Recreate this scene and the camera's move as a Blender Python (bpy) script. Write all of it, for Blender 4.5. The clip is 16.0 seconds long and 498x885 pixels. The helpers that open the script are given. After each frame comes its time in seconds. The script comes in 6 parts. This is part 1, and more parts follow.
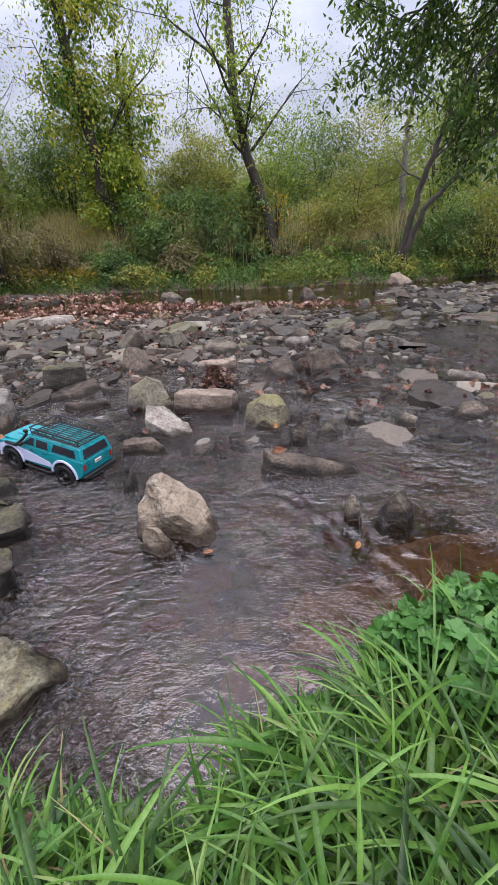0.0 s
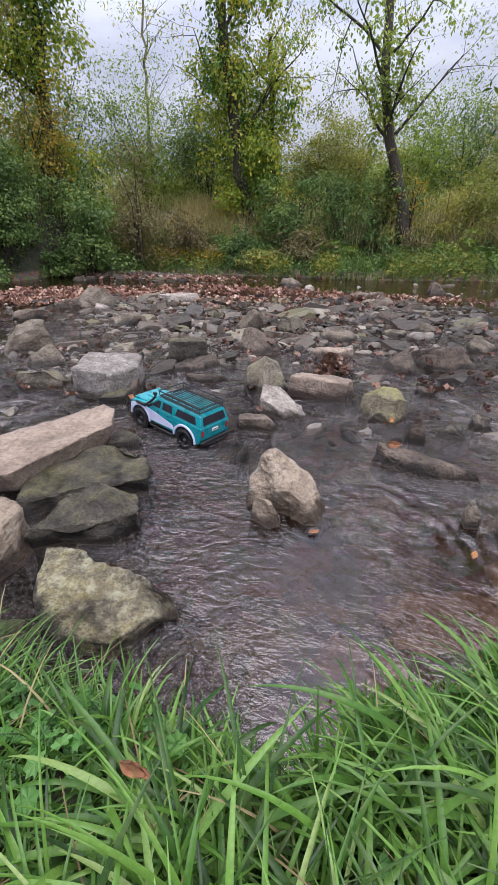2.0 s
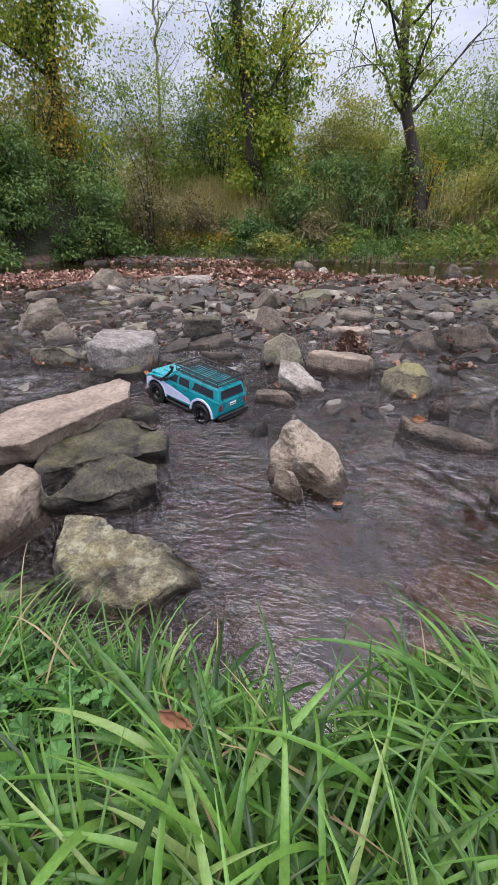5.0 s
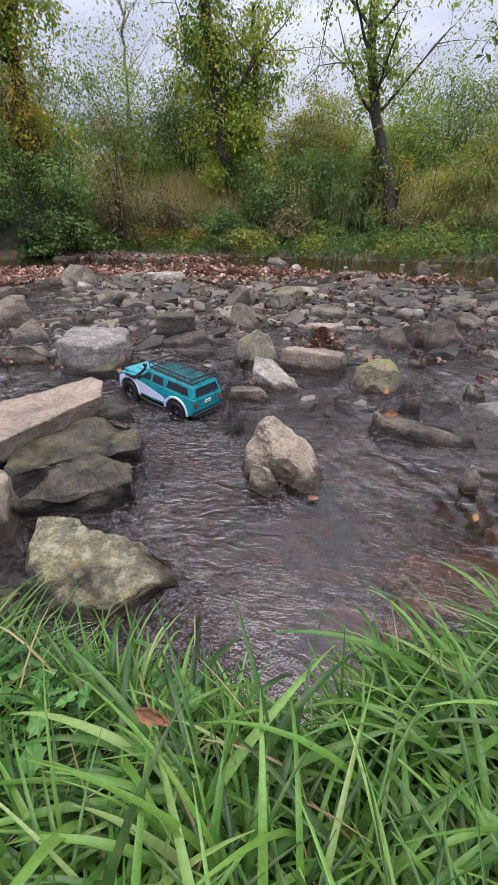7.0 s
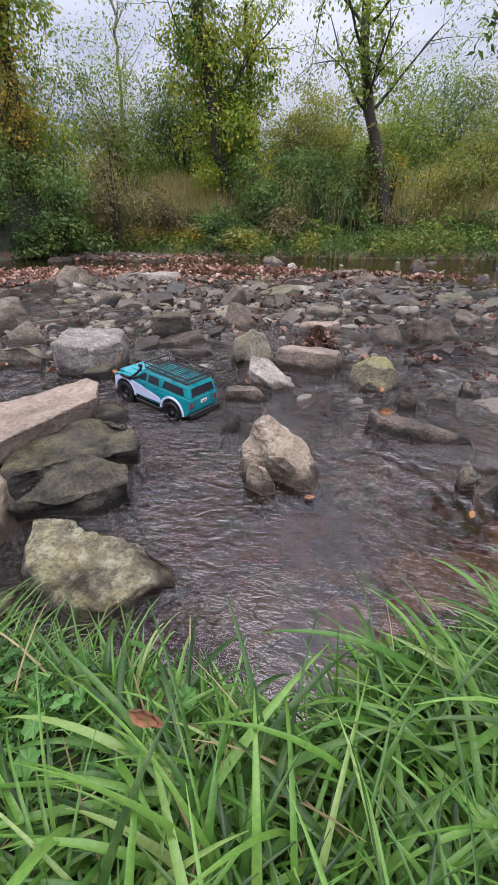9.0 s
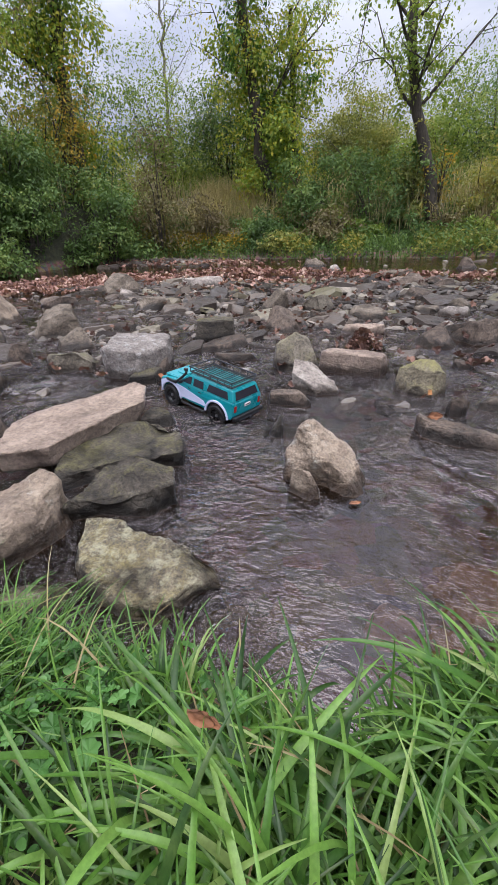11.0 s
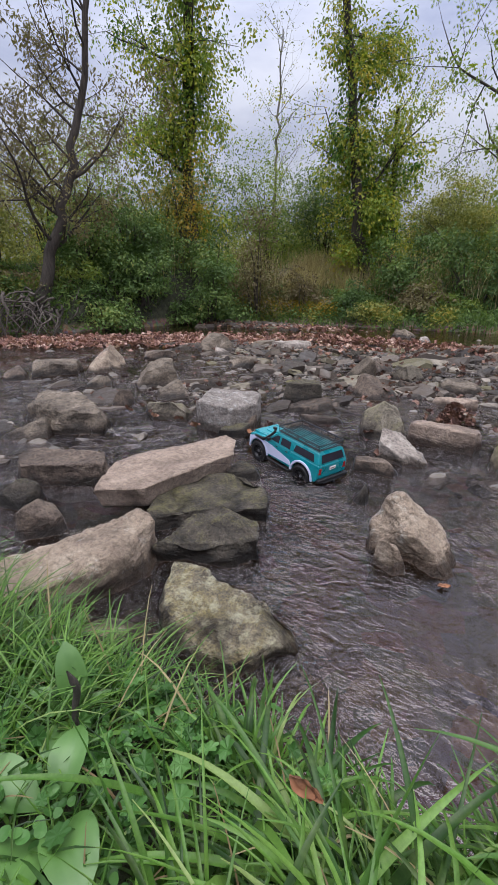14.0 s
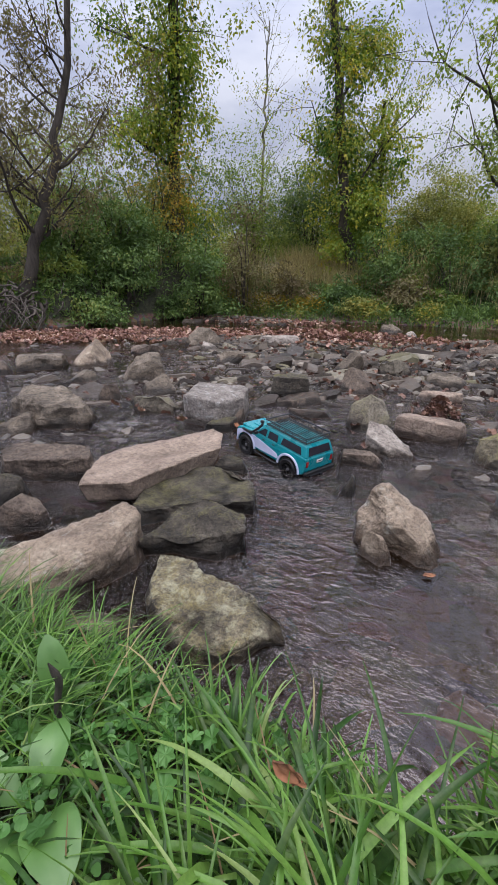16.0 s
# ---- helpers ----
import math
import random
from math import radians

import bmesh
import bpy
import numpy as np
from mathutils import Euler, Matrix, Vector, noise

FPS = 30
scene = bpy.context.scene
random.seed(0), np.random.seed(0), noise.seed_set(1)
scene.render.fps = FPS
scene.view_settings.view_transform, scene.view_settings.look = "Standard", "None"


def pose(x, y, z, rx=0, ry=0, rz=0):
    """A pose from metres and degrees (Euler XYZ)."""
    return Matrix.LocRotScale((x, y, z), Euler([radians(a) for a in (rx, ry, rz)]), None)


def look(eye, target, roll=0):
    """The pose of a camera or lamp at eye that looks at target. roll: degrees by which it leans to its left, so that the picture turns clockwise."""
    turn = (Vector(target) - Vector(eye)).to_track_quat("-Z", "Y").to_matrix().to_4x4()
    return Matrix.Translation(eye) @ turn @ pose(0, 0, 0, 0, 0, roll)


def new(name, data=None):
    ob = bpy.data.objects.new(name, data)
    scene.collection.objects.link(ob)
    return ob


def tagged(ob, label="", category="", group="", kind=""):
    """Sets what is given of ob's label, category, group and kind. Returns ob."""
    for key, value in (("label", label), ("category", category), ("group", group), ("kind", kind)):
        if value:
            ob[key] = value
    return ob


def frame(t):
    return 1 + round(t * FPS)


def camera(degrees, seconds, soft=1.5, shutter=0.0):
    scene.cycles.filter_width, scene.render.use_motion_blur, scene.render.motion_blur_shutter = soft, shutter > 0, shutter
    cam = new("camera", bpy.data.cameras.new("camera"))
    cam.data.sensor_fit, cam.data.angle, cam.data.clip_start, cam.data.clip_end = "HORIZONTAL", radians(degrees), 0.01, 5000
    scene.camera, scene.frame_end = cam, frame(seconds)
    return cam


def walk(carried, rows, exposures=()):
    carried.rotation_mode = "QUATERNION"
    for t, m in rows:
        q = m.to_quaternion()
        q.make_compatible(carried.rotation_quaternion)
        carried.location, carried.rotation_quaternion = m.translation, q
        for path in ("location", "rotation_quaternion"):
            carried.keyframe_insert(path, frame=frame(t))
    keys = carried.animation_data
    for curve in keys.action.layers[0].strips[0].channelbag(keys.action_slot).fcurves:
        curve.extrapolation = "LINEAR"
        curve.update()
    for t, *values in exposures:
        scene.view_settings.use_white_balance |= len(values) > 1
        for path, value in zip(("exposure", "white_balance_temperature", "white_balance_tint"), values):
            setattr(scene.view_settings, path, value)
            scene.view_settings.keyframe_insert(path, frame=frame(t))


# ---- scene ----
cam = camera(59.9, 16.0, soft=1.1)
PATH = [
    (0, (-0.2, -0.048, 0.747), (-0.253, 1.77, -0.085), -2.0),
    (0.5, (-0.225, -0.059, 0.74), (-0.415, 1.737, -0.12), -0.3),
    (1, (-0.245, -0.068, 0.742), (-0.547, 1.712, -0.118), -0.6),
    (1.5, (-0.258, -0.079, 0.742), (-0.648, 1.683, -0.12), -0.1),
    (2, (-0.267, -0.08, 0.727), (-0.741, 1.658, -0.142), 0.4),
    (2.5, (-0.28, -0.082, 0.715), (-0.813, 1.623, -0.184), 0.3),
    (3, (-0.292, -0.083, 0.705), (-0.821, 1.621, -0.201), 0.3),
    (5.3, (-0.302, -0.079, 0.661), (-0.802, 1.627, -0.255), 0.0),
    (5.5, (-0.3, -0.08, 0.663), (-0.773, 1.632, -0.257), 0.3),
    (6, (-0.297, -0.084, 0.665), (-0.715, 1.641, -0.256), 0.6),
    (6.5, (-0.297, -0.085, 0.666), (-0.703, 1.646, -0.251), 0.6),
    (7, (-0.298, -0.081, 0.663), (-0.701, 1.646, -0.262), 0.7),
    (7.5, (-0.292, -0.079, 0.662), (-0.687, 1.647, -0.268), 0.7),
    (8, (-0.292, -0.079, 0.663), (-0.683, 1.648, -0.267), 0.3),
    (10.5, (-0.293, -0.078, 0.663), (-0.701, 1.65, -0.258), -0.3),
    (11, (-0.307, -0.084, 0.668), (-0.876, 1.601, -0.247), -1.9),
    (11.5, (-0.322, -0.101, 0.675), (-1.064, 1.512, -0.247), -1.1),
    (12, (-0.336, -0.117, 0.686), (-1.16, 1.484, -0.182), -0.1),
    (12.5, (-0.335, -0.126, 0.689), (-1.22, 1.516, -0.032), -0.1),
    (13, (-0.339, -0.125, 0.686), (-1.221, 1.532, -0.005), 0.2),
    (13.5, (-0.345, -0.126, 0.688), (-1.235, 1.529, 0.003), 0.4),
    (14, (-0.345, -0.129, 0.69), (-1.249, 1.524, 0.019), 0.5),
    (14.5, (-0.344, -0.131, 0.689), (-1.229, 1.539, 0.033), 0.9),
    (15, (-0.344, -0.127, 0.685), (-1.231, 1.541, 0.029), 0.8),
    (15.5, (-0.345, -0.126, 0.684), (-1.223, 1.54, 0.012), 0.7),
    (16, (-0.34, -0.125, 0.68), (-1.195, 1.547, -0.009), 0.7),
]
walk(cam, [(t, look(eye, target, roll)) for t, eye, target, roll in PATH], [(0, 0.85), (3, 0.88), (8, 0.88), (11, 0.9), (12, 0.92), (12.6, 0.64), (16, 0.58)])

# ---- light ----
world = bpy.data.worlds.new("overcast_sky")
scene.world = world
world.use_nodes = True
wn, wl = world.node_tree.nodes, world.node_tree.links
wn.clear()
sky = wn.new("ShaderNodeTexSky")
sky.sky_type, sky.sun_disc = "NISHITA", False
sky.sun_elevation, sky.sun_rotation = radians(82), radians(144)
sky_gain = wn.new("ShaderNodeVectorMath")
sky_gain.operation = "SCALE"
sky_gain.inputs["Scale"].default_value = 0.9
wl.new(sky.outputs[0], sky_gain.inputs[0])
wco = wn.new("ShaderNodeTexCoord")
wmap = wn.new("ShaderNodeMapping")
wmap.inputs["Scale"].default_value = (1.0, 1.0, 3.2)
wl.new(wco.outputs["Generated"], wmap.inputs[0])
cloud = wn.new("ShaderNodeTexNoise")
cloud.inputs["Scale"].default_value, cloud.inputs["Detail"].default_value, cloud.inputs["Roughness"].default_value = 1.7, 7.0, 0.55
wl.new(wmap.outputs[0], cloud.inputs["Vector"])
cover = wn.new("ShaderNodeValToRGB")
cover.color_ramp.elements[0].position, cover.color_ramp.elements[0].color = 0.38, (4.2, 4.6, 6.6, 1)
cover.color_ramp.elements[1].position, cover.color_ramp.elements[1].color = 0.6, (8.3, 8.5, 9.9, 1)
wl.new(cloud.outputs["Fac"], cover.inputs[0])
wmix = wn.new("ShaderNodeMixRGB")
wmix.inputs[0].default_value = 0.8
wl.new(sky_gain.outputs[0], wmix.inputs[1])
wl.new(cover.outputs[0], wmix.inputs[2])
wbg = wn.new("ShaderNodeBackground")
wbg.inputs["Strength"].default_value = 0.088
wsep = wn.new("ShaderNodeSeparateXYZ")
wl.new(wco.outputs["Generated"], wsep.inputs[0])
rise = wn.new("ShaderNodeMath")          # an overcast sky is three times as bright overhead as at the horizon
rise.operation = "MULTIPLY_ADD"
rise.inputs[1].default_value, rise.inputs[2].default_value = 1.75, 0.24
up = wn.new("ShaderNodeMath")
up.operation = "MAXIMUM"
up.inputs[1].default_value = 0.0
wl.new(wsep.outputs["Z"], up.inputs[0])
wl.new(up.outputs[0], rise.inputs[0])
dome = wn.new("ShaderNodeVectorMath")
dome.operation = "SCALE"
wl.new(wmix.outputs[0], dome.inputs[0])
wl.new(rise.outputs[0], dome.inputs["Scale"])
wl.new(dome.outputs[0], wbg.inputs[0])
wout = wn.new("ShaderNodeOutputWorld")
wl.new(wbg.outputs[0], wout.inputs[0])
sun = new("sun", bpy.data.lights.new("sun", "SUN"))
sun.data.energy, sun.data.angle, sun.data.color = 2.35, radians(70), (1.0, 0.965, 0.96)
sun.matrix_world = look((0.8, 0.9, 9.5), (0, 2, 0))

# ---- materials ----
def material(name):
    m = bpy.data.materials.new(name)
    m.use_nodes = True
    m.node_tree.nodes.clear()
    return m, m.node_tree.nodes, m.node_tree.links


def noise_node(n, l, vec, scale, detail=5.0, rough=0.55, dist=0.0):
    k = n.new("ShaderNodeTexNoise")
    k.inputs["Scale"].default_value, k.inputs["Detail"].default_value = scale, detail
    k.inputs["Roughness"].default_value, k.inputs["Distortion"].default_value = rough, dist
    l.new(vec, k.inputs["Vector"])
    return k.outputs["Fac"]


def ramp(n, l, fac, stops):
    r = n.new("ShaderNodeValToRGB")
    e = r.color_ramp.elements
    while len(e) < len(stops):
        e.new(0.5)
    for k, (p, c) in zip(e, stops):
        k.position, k.color = p, (*c, 1) if len(c) == 3 else c
    l.new(fac, r.inputs[0])
    return r.outputs[0]


def mixed(n, l, fac, a, b, mode="MIX"):
    k = n.new("ShaderNodeMixRGB")
    k.blend_type = mode
    for i, v in enumerate((fac, a, b)):
        if isinstance(v, (int, float)):
            k.inputs[i].default_value = v
        elif isinstance(v, tuple):
            k.inputs[i].default_value = (*v, 1)
        else:
            l.new(v, k.inputs[i])
    return k.outputs[0]


def calc(n, l, op, a, b=0.0, clamp=False):
    k = n.new("ShaderNodeMath")
    k.operation, k.use_clamp = op, clamp
    for i, v in enumerate((a, b)):
        if isinstance(v, (int, float)):
            k.inputs[i].default_value = v
        else:
            l.new(v, k.inputs[i])
    return k.outputs[0]


def finish(n, l, colour, rough=0.6, bump=None, strength=0.4, distance=0.01, metal=0.0, spec=0.5, coat=0.0):
    p = n.new("ShaderNodeBsdfPrincipled")
    for key, v in (("Base Color", colour), ("Roughness", rough), ("Metallic", metal)):
        if isinstance(v, (int, float)):
            p.inputs[key].default_value = v
        elif isinstance(v, tuple):
            p.inputs[key].default_value = (*v, 1)
        else:
            l.new(v, p.inputs[key])
    p.inputs["Specular IOR Level"].default_value = spec
    p.inputs["Coat Weight"].default_value = coat
    p.inputs["Coat Roughness"].default_value = 0.08
    if bump is not None:
        b = n.new("ShaderNodeBump")
        b.inputs["Strength"].default_value, b.inputs["Distance"].default_value = strength, distance
        l.new(bump, b.inputs["Height"])
        l.new(b.outputs[0], p.inputs["Normal"])
    o = n.new("ShaderNodeOutputMaterial")
    l.new(p.outputs[0], o.inputs[0])
    return p


def stone(name, dark, mid, light, moss=0.0, moss_colour=(0.13, 0.14, 0.035), scale=9.0, crust=0.0, streak=0.3, pits=0.7):
    """Weathered creek stone: bedding streaks, grain, pale crust, algae, a wet foot with its own ragged line."""
    m, n, l = material(name)
    co = n.new("ShaderNodeTexCoord").outputs["Object"]
    info = n.new("ShaderNodeObjectInfo")
    off = n.new("ShaderNodeVectorMath")
    off.operation = "MULTIPLY_ADD"
    l.new(info.outputs["Random"], off.inputs[0])
    off.inputs[1].default_value = (17.0, 31.0, 11.0)
    l.new(co, off.inputs[2])
    v = off.outputs[0]
    big = noise_node(n, l, v, scale, 6, 0.6, 0.4)
    mp = n.new("ShaderNodeMapping")
    mp.inputs["Scale"].default_value = (1.0, 1.0, 2.6)
    l.new(v, mp.inputs[0])
    bed = noise_node(n, l, mp.outputs[0], scale * 1.6, 5, 0.6)
    fine = noise_node(n, l, v, scale * 14, 6, 0.7)
    base = ramp(n, l, big, [(0.3, dark), (0.52, mid), (0.72, light)])
    base = mixed(n, l, streak, base, ramp(n, l, bed, [(0.35, dark), (0.65, light)]))
    base = mixed(n, l, 0.55, base, ramp(n, l, fine, [(0.3, (0.42, 0.42, 0.42)), (0.7, (1.45, 1.42, 1.36))]), "MULTIPLY")
    warp = n.new("ShaderNodeVectorMath")
    warp.operation = "ADD"
    wob = n.new("ShaderNodeTexNoise")
    wob.inputs["Scale"].default_value = scale
    l.new(v, wob.inputs["Vector"])
    wsc = n.new("ShaderNodeVectorMath")
    wsc.operation = "SCALE"
    wsc.inputs["Scale"].default_value = 0.12
    l.new(wob.outputs["Color"], wsc.inputs[0])
    l.new(mp.outputs[0], warp.inputs[0])
    l.new(wsc.outputs[0], warp.inputs[1])
    vor = n.new("ShaderNodeTexVoronoi")
    vor.feature = "DISTANCE_TO_EDGE"
    vor.inputs["Scale"].default_value = scale * 0.6
    l.new(warp.outputs[0], vor.inputs["Vector"])
    crack = ramp(n, l, vor.outputs["Distance"], [(0.0, (0, 0, 0)), (0.035, (1, 1, 1))])
    base = mixed(n, l, 0.1, base, mixed(n, l, crack, (0.35, 0.33, 0.31), (1, 1, 1)), "MULTIPLY")
    pit = noise_node(n, l, v, scale * 8, 6, 0.72)
    base = mixed(n, l, pits, base, ramp(n, l, pit, [(0.36, (0.25, 0.235, 0.22)), (0.5, (1, 1, 1)), (0.66, (1.35, 1.33, 1.3))]), "MULTIPLY")
    geo = n.new("ShaderNodeNewGeometry")
    sep = n.new("ShaderNodeSeparateXYZ")
    l.new(geo.outputs["Normal"], sep.inputs[0])
    if moss:
        patch = mixed(n, l, 0.35, noise_node(n, l, v, scale * 0.6, 10, 0.78, 0.5), fine)
        k = calc(n, l, "ADD", patch, calc(n, l, "MULTIPLY", sep.outputs["Z"], 0.18))
        k = ramp(n, l, k, [(0.66 - 0.2 * moss, (0, 0, 0)), (0.8 - 0.2 * moss, (1, 1, 1))])
        base = mixed(n, l, calc(n, l, "MULTIPLY", k, 0.75), base, mixed(n, l, fine, moss_colour, tuple(2.0 * c for c in moss_colour)))
    if crust:
        k = ramp(n, l, noise_node(n, l, v, scale * 2.2, 8, 0.75), [(0.6 - 0.15 * crust, (0, 0, 0)), (0.7 - 0.1 * crust, (1, 1, 1))])
        base = mixed(n, l, calc(n, l, "MULTIPLY", k, 0.6), base, tuple(min(0.62, 1.7 * c) for c in light))
    pos = n.new("ShaderNodeSeparateXYZ")
    l.new(geo.outputs["Position"], pos.inputs[0])
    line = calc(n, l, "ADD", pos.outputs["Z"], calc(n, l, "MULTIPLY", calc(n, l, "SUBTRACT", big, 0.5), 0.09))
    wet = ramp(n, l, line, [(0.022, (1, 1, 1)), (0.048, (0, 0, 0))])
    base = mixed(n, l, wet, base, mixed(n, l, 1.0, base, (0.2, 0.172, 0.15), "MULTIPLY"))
    sunk = calc(n, l, "MULTIPLY", ramp(n, l, pos.outputs["Z"], [(0.0, (1, 1, 1)), (0.002, (0, 0, 0))]), 0.85)
    base = mixed(n, l, sunk, base, mixed(n, l, fine, (0.05, 0.032, 0.021), (0.13, 0.085, 0.055)))
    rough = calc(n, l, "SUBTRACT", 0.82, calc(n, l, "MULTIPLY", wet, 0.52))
    h = calc(n, l, "ADD", calc(n, l, "MULTIPLY", bed, 0.4), calc(n, l, "ADD", calc(n, l, "MULTIPLY", fine, 0.45), calc(n, l, "ADD", calc(n, l, "MULTIPLY", crack, 0.1), calc(n, l, "MULTIPLY", pit, 0.6))))
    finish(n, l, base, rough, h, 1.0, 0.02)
    return m


def leafy(name, stops, rough=0.5, through_light=0.35, patch=None):
    """Leaves: one tint a leaf, drawn from the ramp, with light coming through."""
    m, n, l = material(name)
    geo = n.new("ShaderNodeNewGeometry")
    f = geo.outputs["Random Per Island"]
    if patch:
        f2 = noise_node(n, l, geo.outputs["Position"], patch, 3, 0.5)
        f = calc(n, l, "ADD", calc(n, l, "MULTIPLY", f, 0.5), calc(n, l, "SUBTRACT", calc(n, l, "MULTIPLY", f2, 1.5), 0.5), True)
    colour = ramp(n, l, f, stops)
    p = n.new("ShaderNodeBsdfPrincipled")
    l.new(colour, p.inputs["Base Color"])
    p.inputs["Roughness"].default_value = rough
    p.inputs["Specular IOR Level"].default_value = 0.3
    tr = n.new("ShaderNodeBsdfTranslucent")
    l.new(mixed(n, l, 1.0, colour, (1.25, 1.3, 0.6), "MULTIPLY"), tr.inputs[0])
    mx = n.new("ShaderNodeMixShader")
    mx.inputs[0].default_value = through_light
    l.new(p.outputs[0], mx.inputs[1])
    l.new(tr.outputs[0], mx.inputs[2])
    o = n.new("ShaderNodeOutputMaterial")
    l.new(mx.outputs[0], o.inputs[0])
    return m


def grass_blades(name, stops):
    """Grass: one tint a blade, paler and duller in patches along it, with a sheen."""
    m, n, l = material(name)
    geo = n.new("ShaderNodeNewGeometry")
    f = geo.outputs["Random Per Island"]
    spots = noise_node(n, l, geo.outputs["Position"], 38, 4, 0.6)
    colour = mixed(n, l, ramp(n, l, spots, [(0.45, (0, 0, 0)), (0.75, (0.3, 0.3, 0.3))]), ramp(n, l, f, stops), (0.19, 0.24, 0.07))
    fine = noise_node(n, l, geo.outputs["Position"], 240, 3, 0.6)
    colour = mixed(n, l, 0.5, colour, ramp(n, l, fine, [(0.3, (0.65, 0.65, 0.65)), (0.7, (1.3, 1.3, 1.3))]), "MULTIPLY")
    p = n.new("ShaderNodeBsdfPrincipled")
    l.new(colour, p.inputs["Base Color"])
    p.inputs["Roughness"].default_value = 0.36
    p.inputs["Specular IOR Level"].default_value = 0.3
    tr = n.new("ShaderNodeBsdfTranslucent")
    l.new(mixed(n, l, 1.0, colour, (1.2, 1.3, 0.6), "MULTIPLY"), tr.inputs[0])
    mx = n.new("ShaderNodeMixShader")
    mx.inputs[0].default_value = 0.22
    l.new(p.outputs[0], mx.inputs[1])
    l.new(tr.outputs[0], mx.inputs[2])
    o = n.new("ShaderNodeOutputMaterial")
    l.new(mx.outputs[0], o.inputs[0])
    return m


def bark(name, dark, light, scale=6.0):
    m, n, l = material(name)
    co = n.new("ShaderNodeTexCoord").outputs["Object"]
    mp = n.new("ShaderNodeMapping")
    mp.inputs["Scale"].default_value = (4.0, 4.0, 0.8)
    l.new(co, mp.inputs[0])
    a = noise_node(n, l, mp.outputs[0], scale, 7, 0.65, 0.3)
    b = noise_node(n, l, co, 2.0, 4)
    base = mixed(n, l, 0.4, ramp(n, l, a, [(0.35, dark), (0.65, light)]), ramp(n, l, b, [(0.3, dark), (0.7, light)]))
    finish(n, l, base, 0.9, a, 0.8, 0.03)
    return m


def plain(name, colour, rough=0.5, metal=0.0, vary=0.12, scale=40.0, coat=0.0, bump=0.05):
    m, n, l = material(name)
    co = n.new("ShaderNodeTexCoord").outputs["Object"]
    a = noise_node(n, l, co, scale, 5, 0.6)
    lo, hi = tuple(c * (1 - vary) for c in colour), tuple(min(1, c * (1 + vary)) for c in colour)
    r = calc(n, l, "ADD", rough - 0.06, calc(n, l, "MULTIPLY", a, 0.12))
    finish(n, l, ramp(n, l, a, [(0.35, lo), (0.65, hi)]), r, a, bump, 0.002, metal, 0.5, coat)
    return m


M = {}
M["tan"] = stone("tan_stone", (0.15, 0.11, 0.085), (0.34, 0.265, 0.2), (0.5, 0.415, 0.325), crust=0.15, streak=0.1, pits=0.5)
M["buff"] = stone("buff_sandstone", (0.15, 0.11, 0.088), (0.315, 0.24, 0.19), (0.44, 0.347, 0.28), scale=6, pits=0.4)
M["grey"] = stone("grey_stone", (0.045, 0.035, 0.027), (0.16, 0.127, 0.097), (0.33, 0.275, 0.218), scale=8)
M["brown"] = stone("brown_stone", (0.042, 0.031, 0.025), (0.13, 0.096, 0.075), (0.26, 0.202, 0.16), scale=9)
M["pale"] = stone("pale_stone", (0.16, 0.13, 0.115), (0.35, 0.305, 0.27), (0.5, 0.45, 0.41), scale=7, streak=0.1)
M["block"] = stone("block_stone", (0.12, 0.102, 0.092), (0.26, 0.226, 0.207), (0.42, 0.38, 0.352), crust=0.45, scale=12)
M["moss"] = stone("mossy_stone", (0.08, 0.065, 0.05), (0.18, 0.155, 0.12), (0.31, 0.275, 0.22), moss=0.3, moss_colour=(0.13, 0.12, 0.055), streak=0.1)
M["darkmoss"] = stone("dark_mossy_slab", (0.022, 0.018, 0.015), (0.06, 0.05, 0.038), (0.16, 0.136, 0.108), moss=0.1, moss_colour=(0.12, 0.11, 0.04), scale=12)
M["lichen"] = stone("lichen_stone", (0.055, 0.045, 0.036), (0.16, 0.135, 0.1), (0.4, 0.35, 0.24), moss=0.16, moss_colour=(0.24, 0.2, 0.08), crust=0.8, scale=13, streak=0.15)
M["yellow"] = stone("yellow_algae_stone", (0.1, 0.083, 0.06), (0.21, 0.18, 0.125), (0.33, 0.29, 0.2), moss=0.4, moss_colour=(0.18, 0.165, 0.055), streak=0.1)

m, n, l = material("riffle_rubble")
geo = n.new("ShaderNodeNewGeometry")
base = ramp(n, l, geo.outputs["Random Per Island"], [(0.0, (0.024, 0.018, 0.015)), (0.4, (0.055, 0.042, 0.034)), (0.66, (0.095, 0.075, 0.061)), (0.86, (0.15, 0.122, 0.1)), (0.94, (0.11, 0.1, 0.05)), (1.0, (0.3, 0.262, 0.225))])
g1 = noise_node(n, l, geo.outputs["Position"], 90, 6, 0.7)
g2 = noise_node(n, l, geo.outputs["Position"], 14, 5, 0.6)
base = mixed(n, l, 0.6, base, ramp(n, l, g1, [(0.3, (0.45, 0.44, 0.42)), (0.7, (1.5, 1.47, 1.42))]), "MULTIPLY")
base = mixed(n, l, 0.5, base, ramp(n, l, g2, [(0.35, (0.55, 0.52, 0.5)), (0.65, (1.3, 1.3, 1.3))]), "MULTIPLY")
finish(n, l, base, ramp(n, l, g2, [(0.4, (0.3, 0.3, 0.3)), (0.62, (0.8, 0.8, 0.8))]), g1, 0.6, 0.006)
M["rubble"] = m

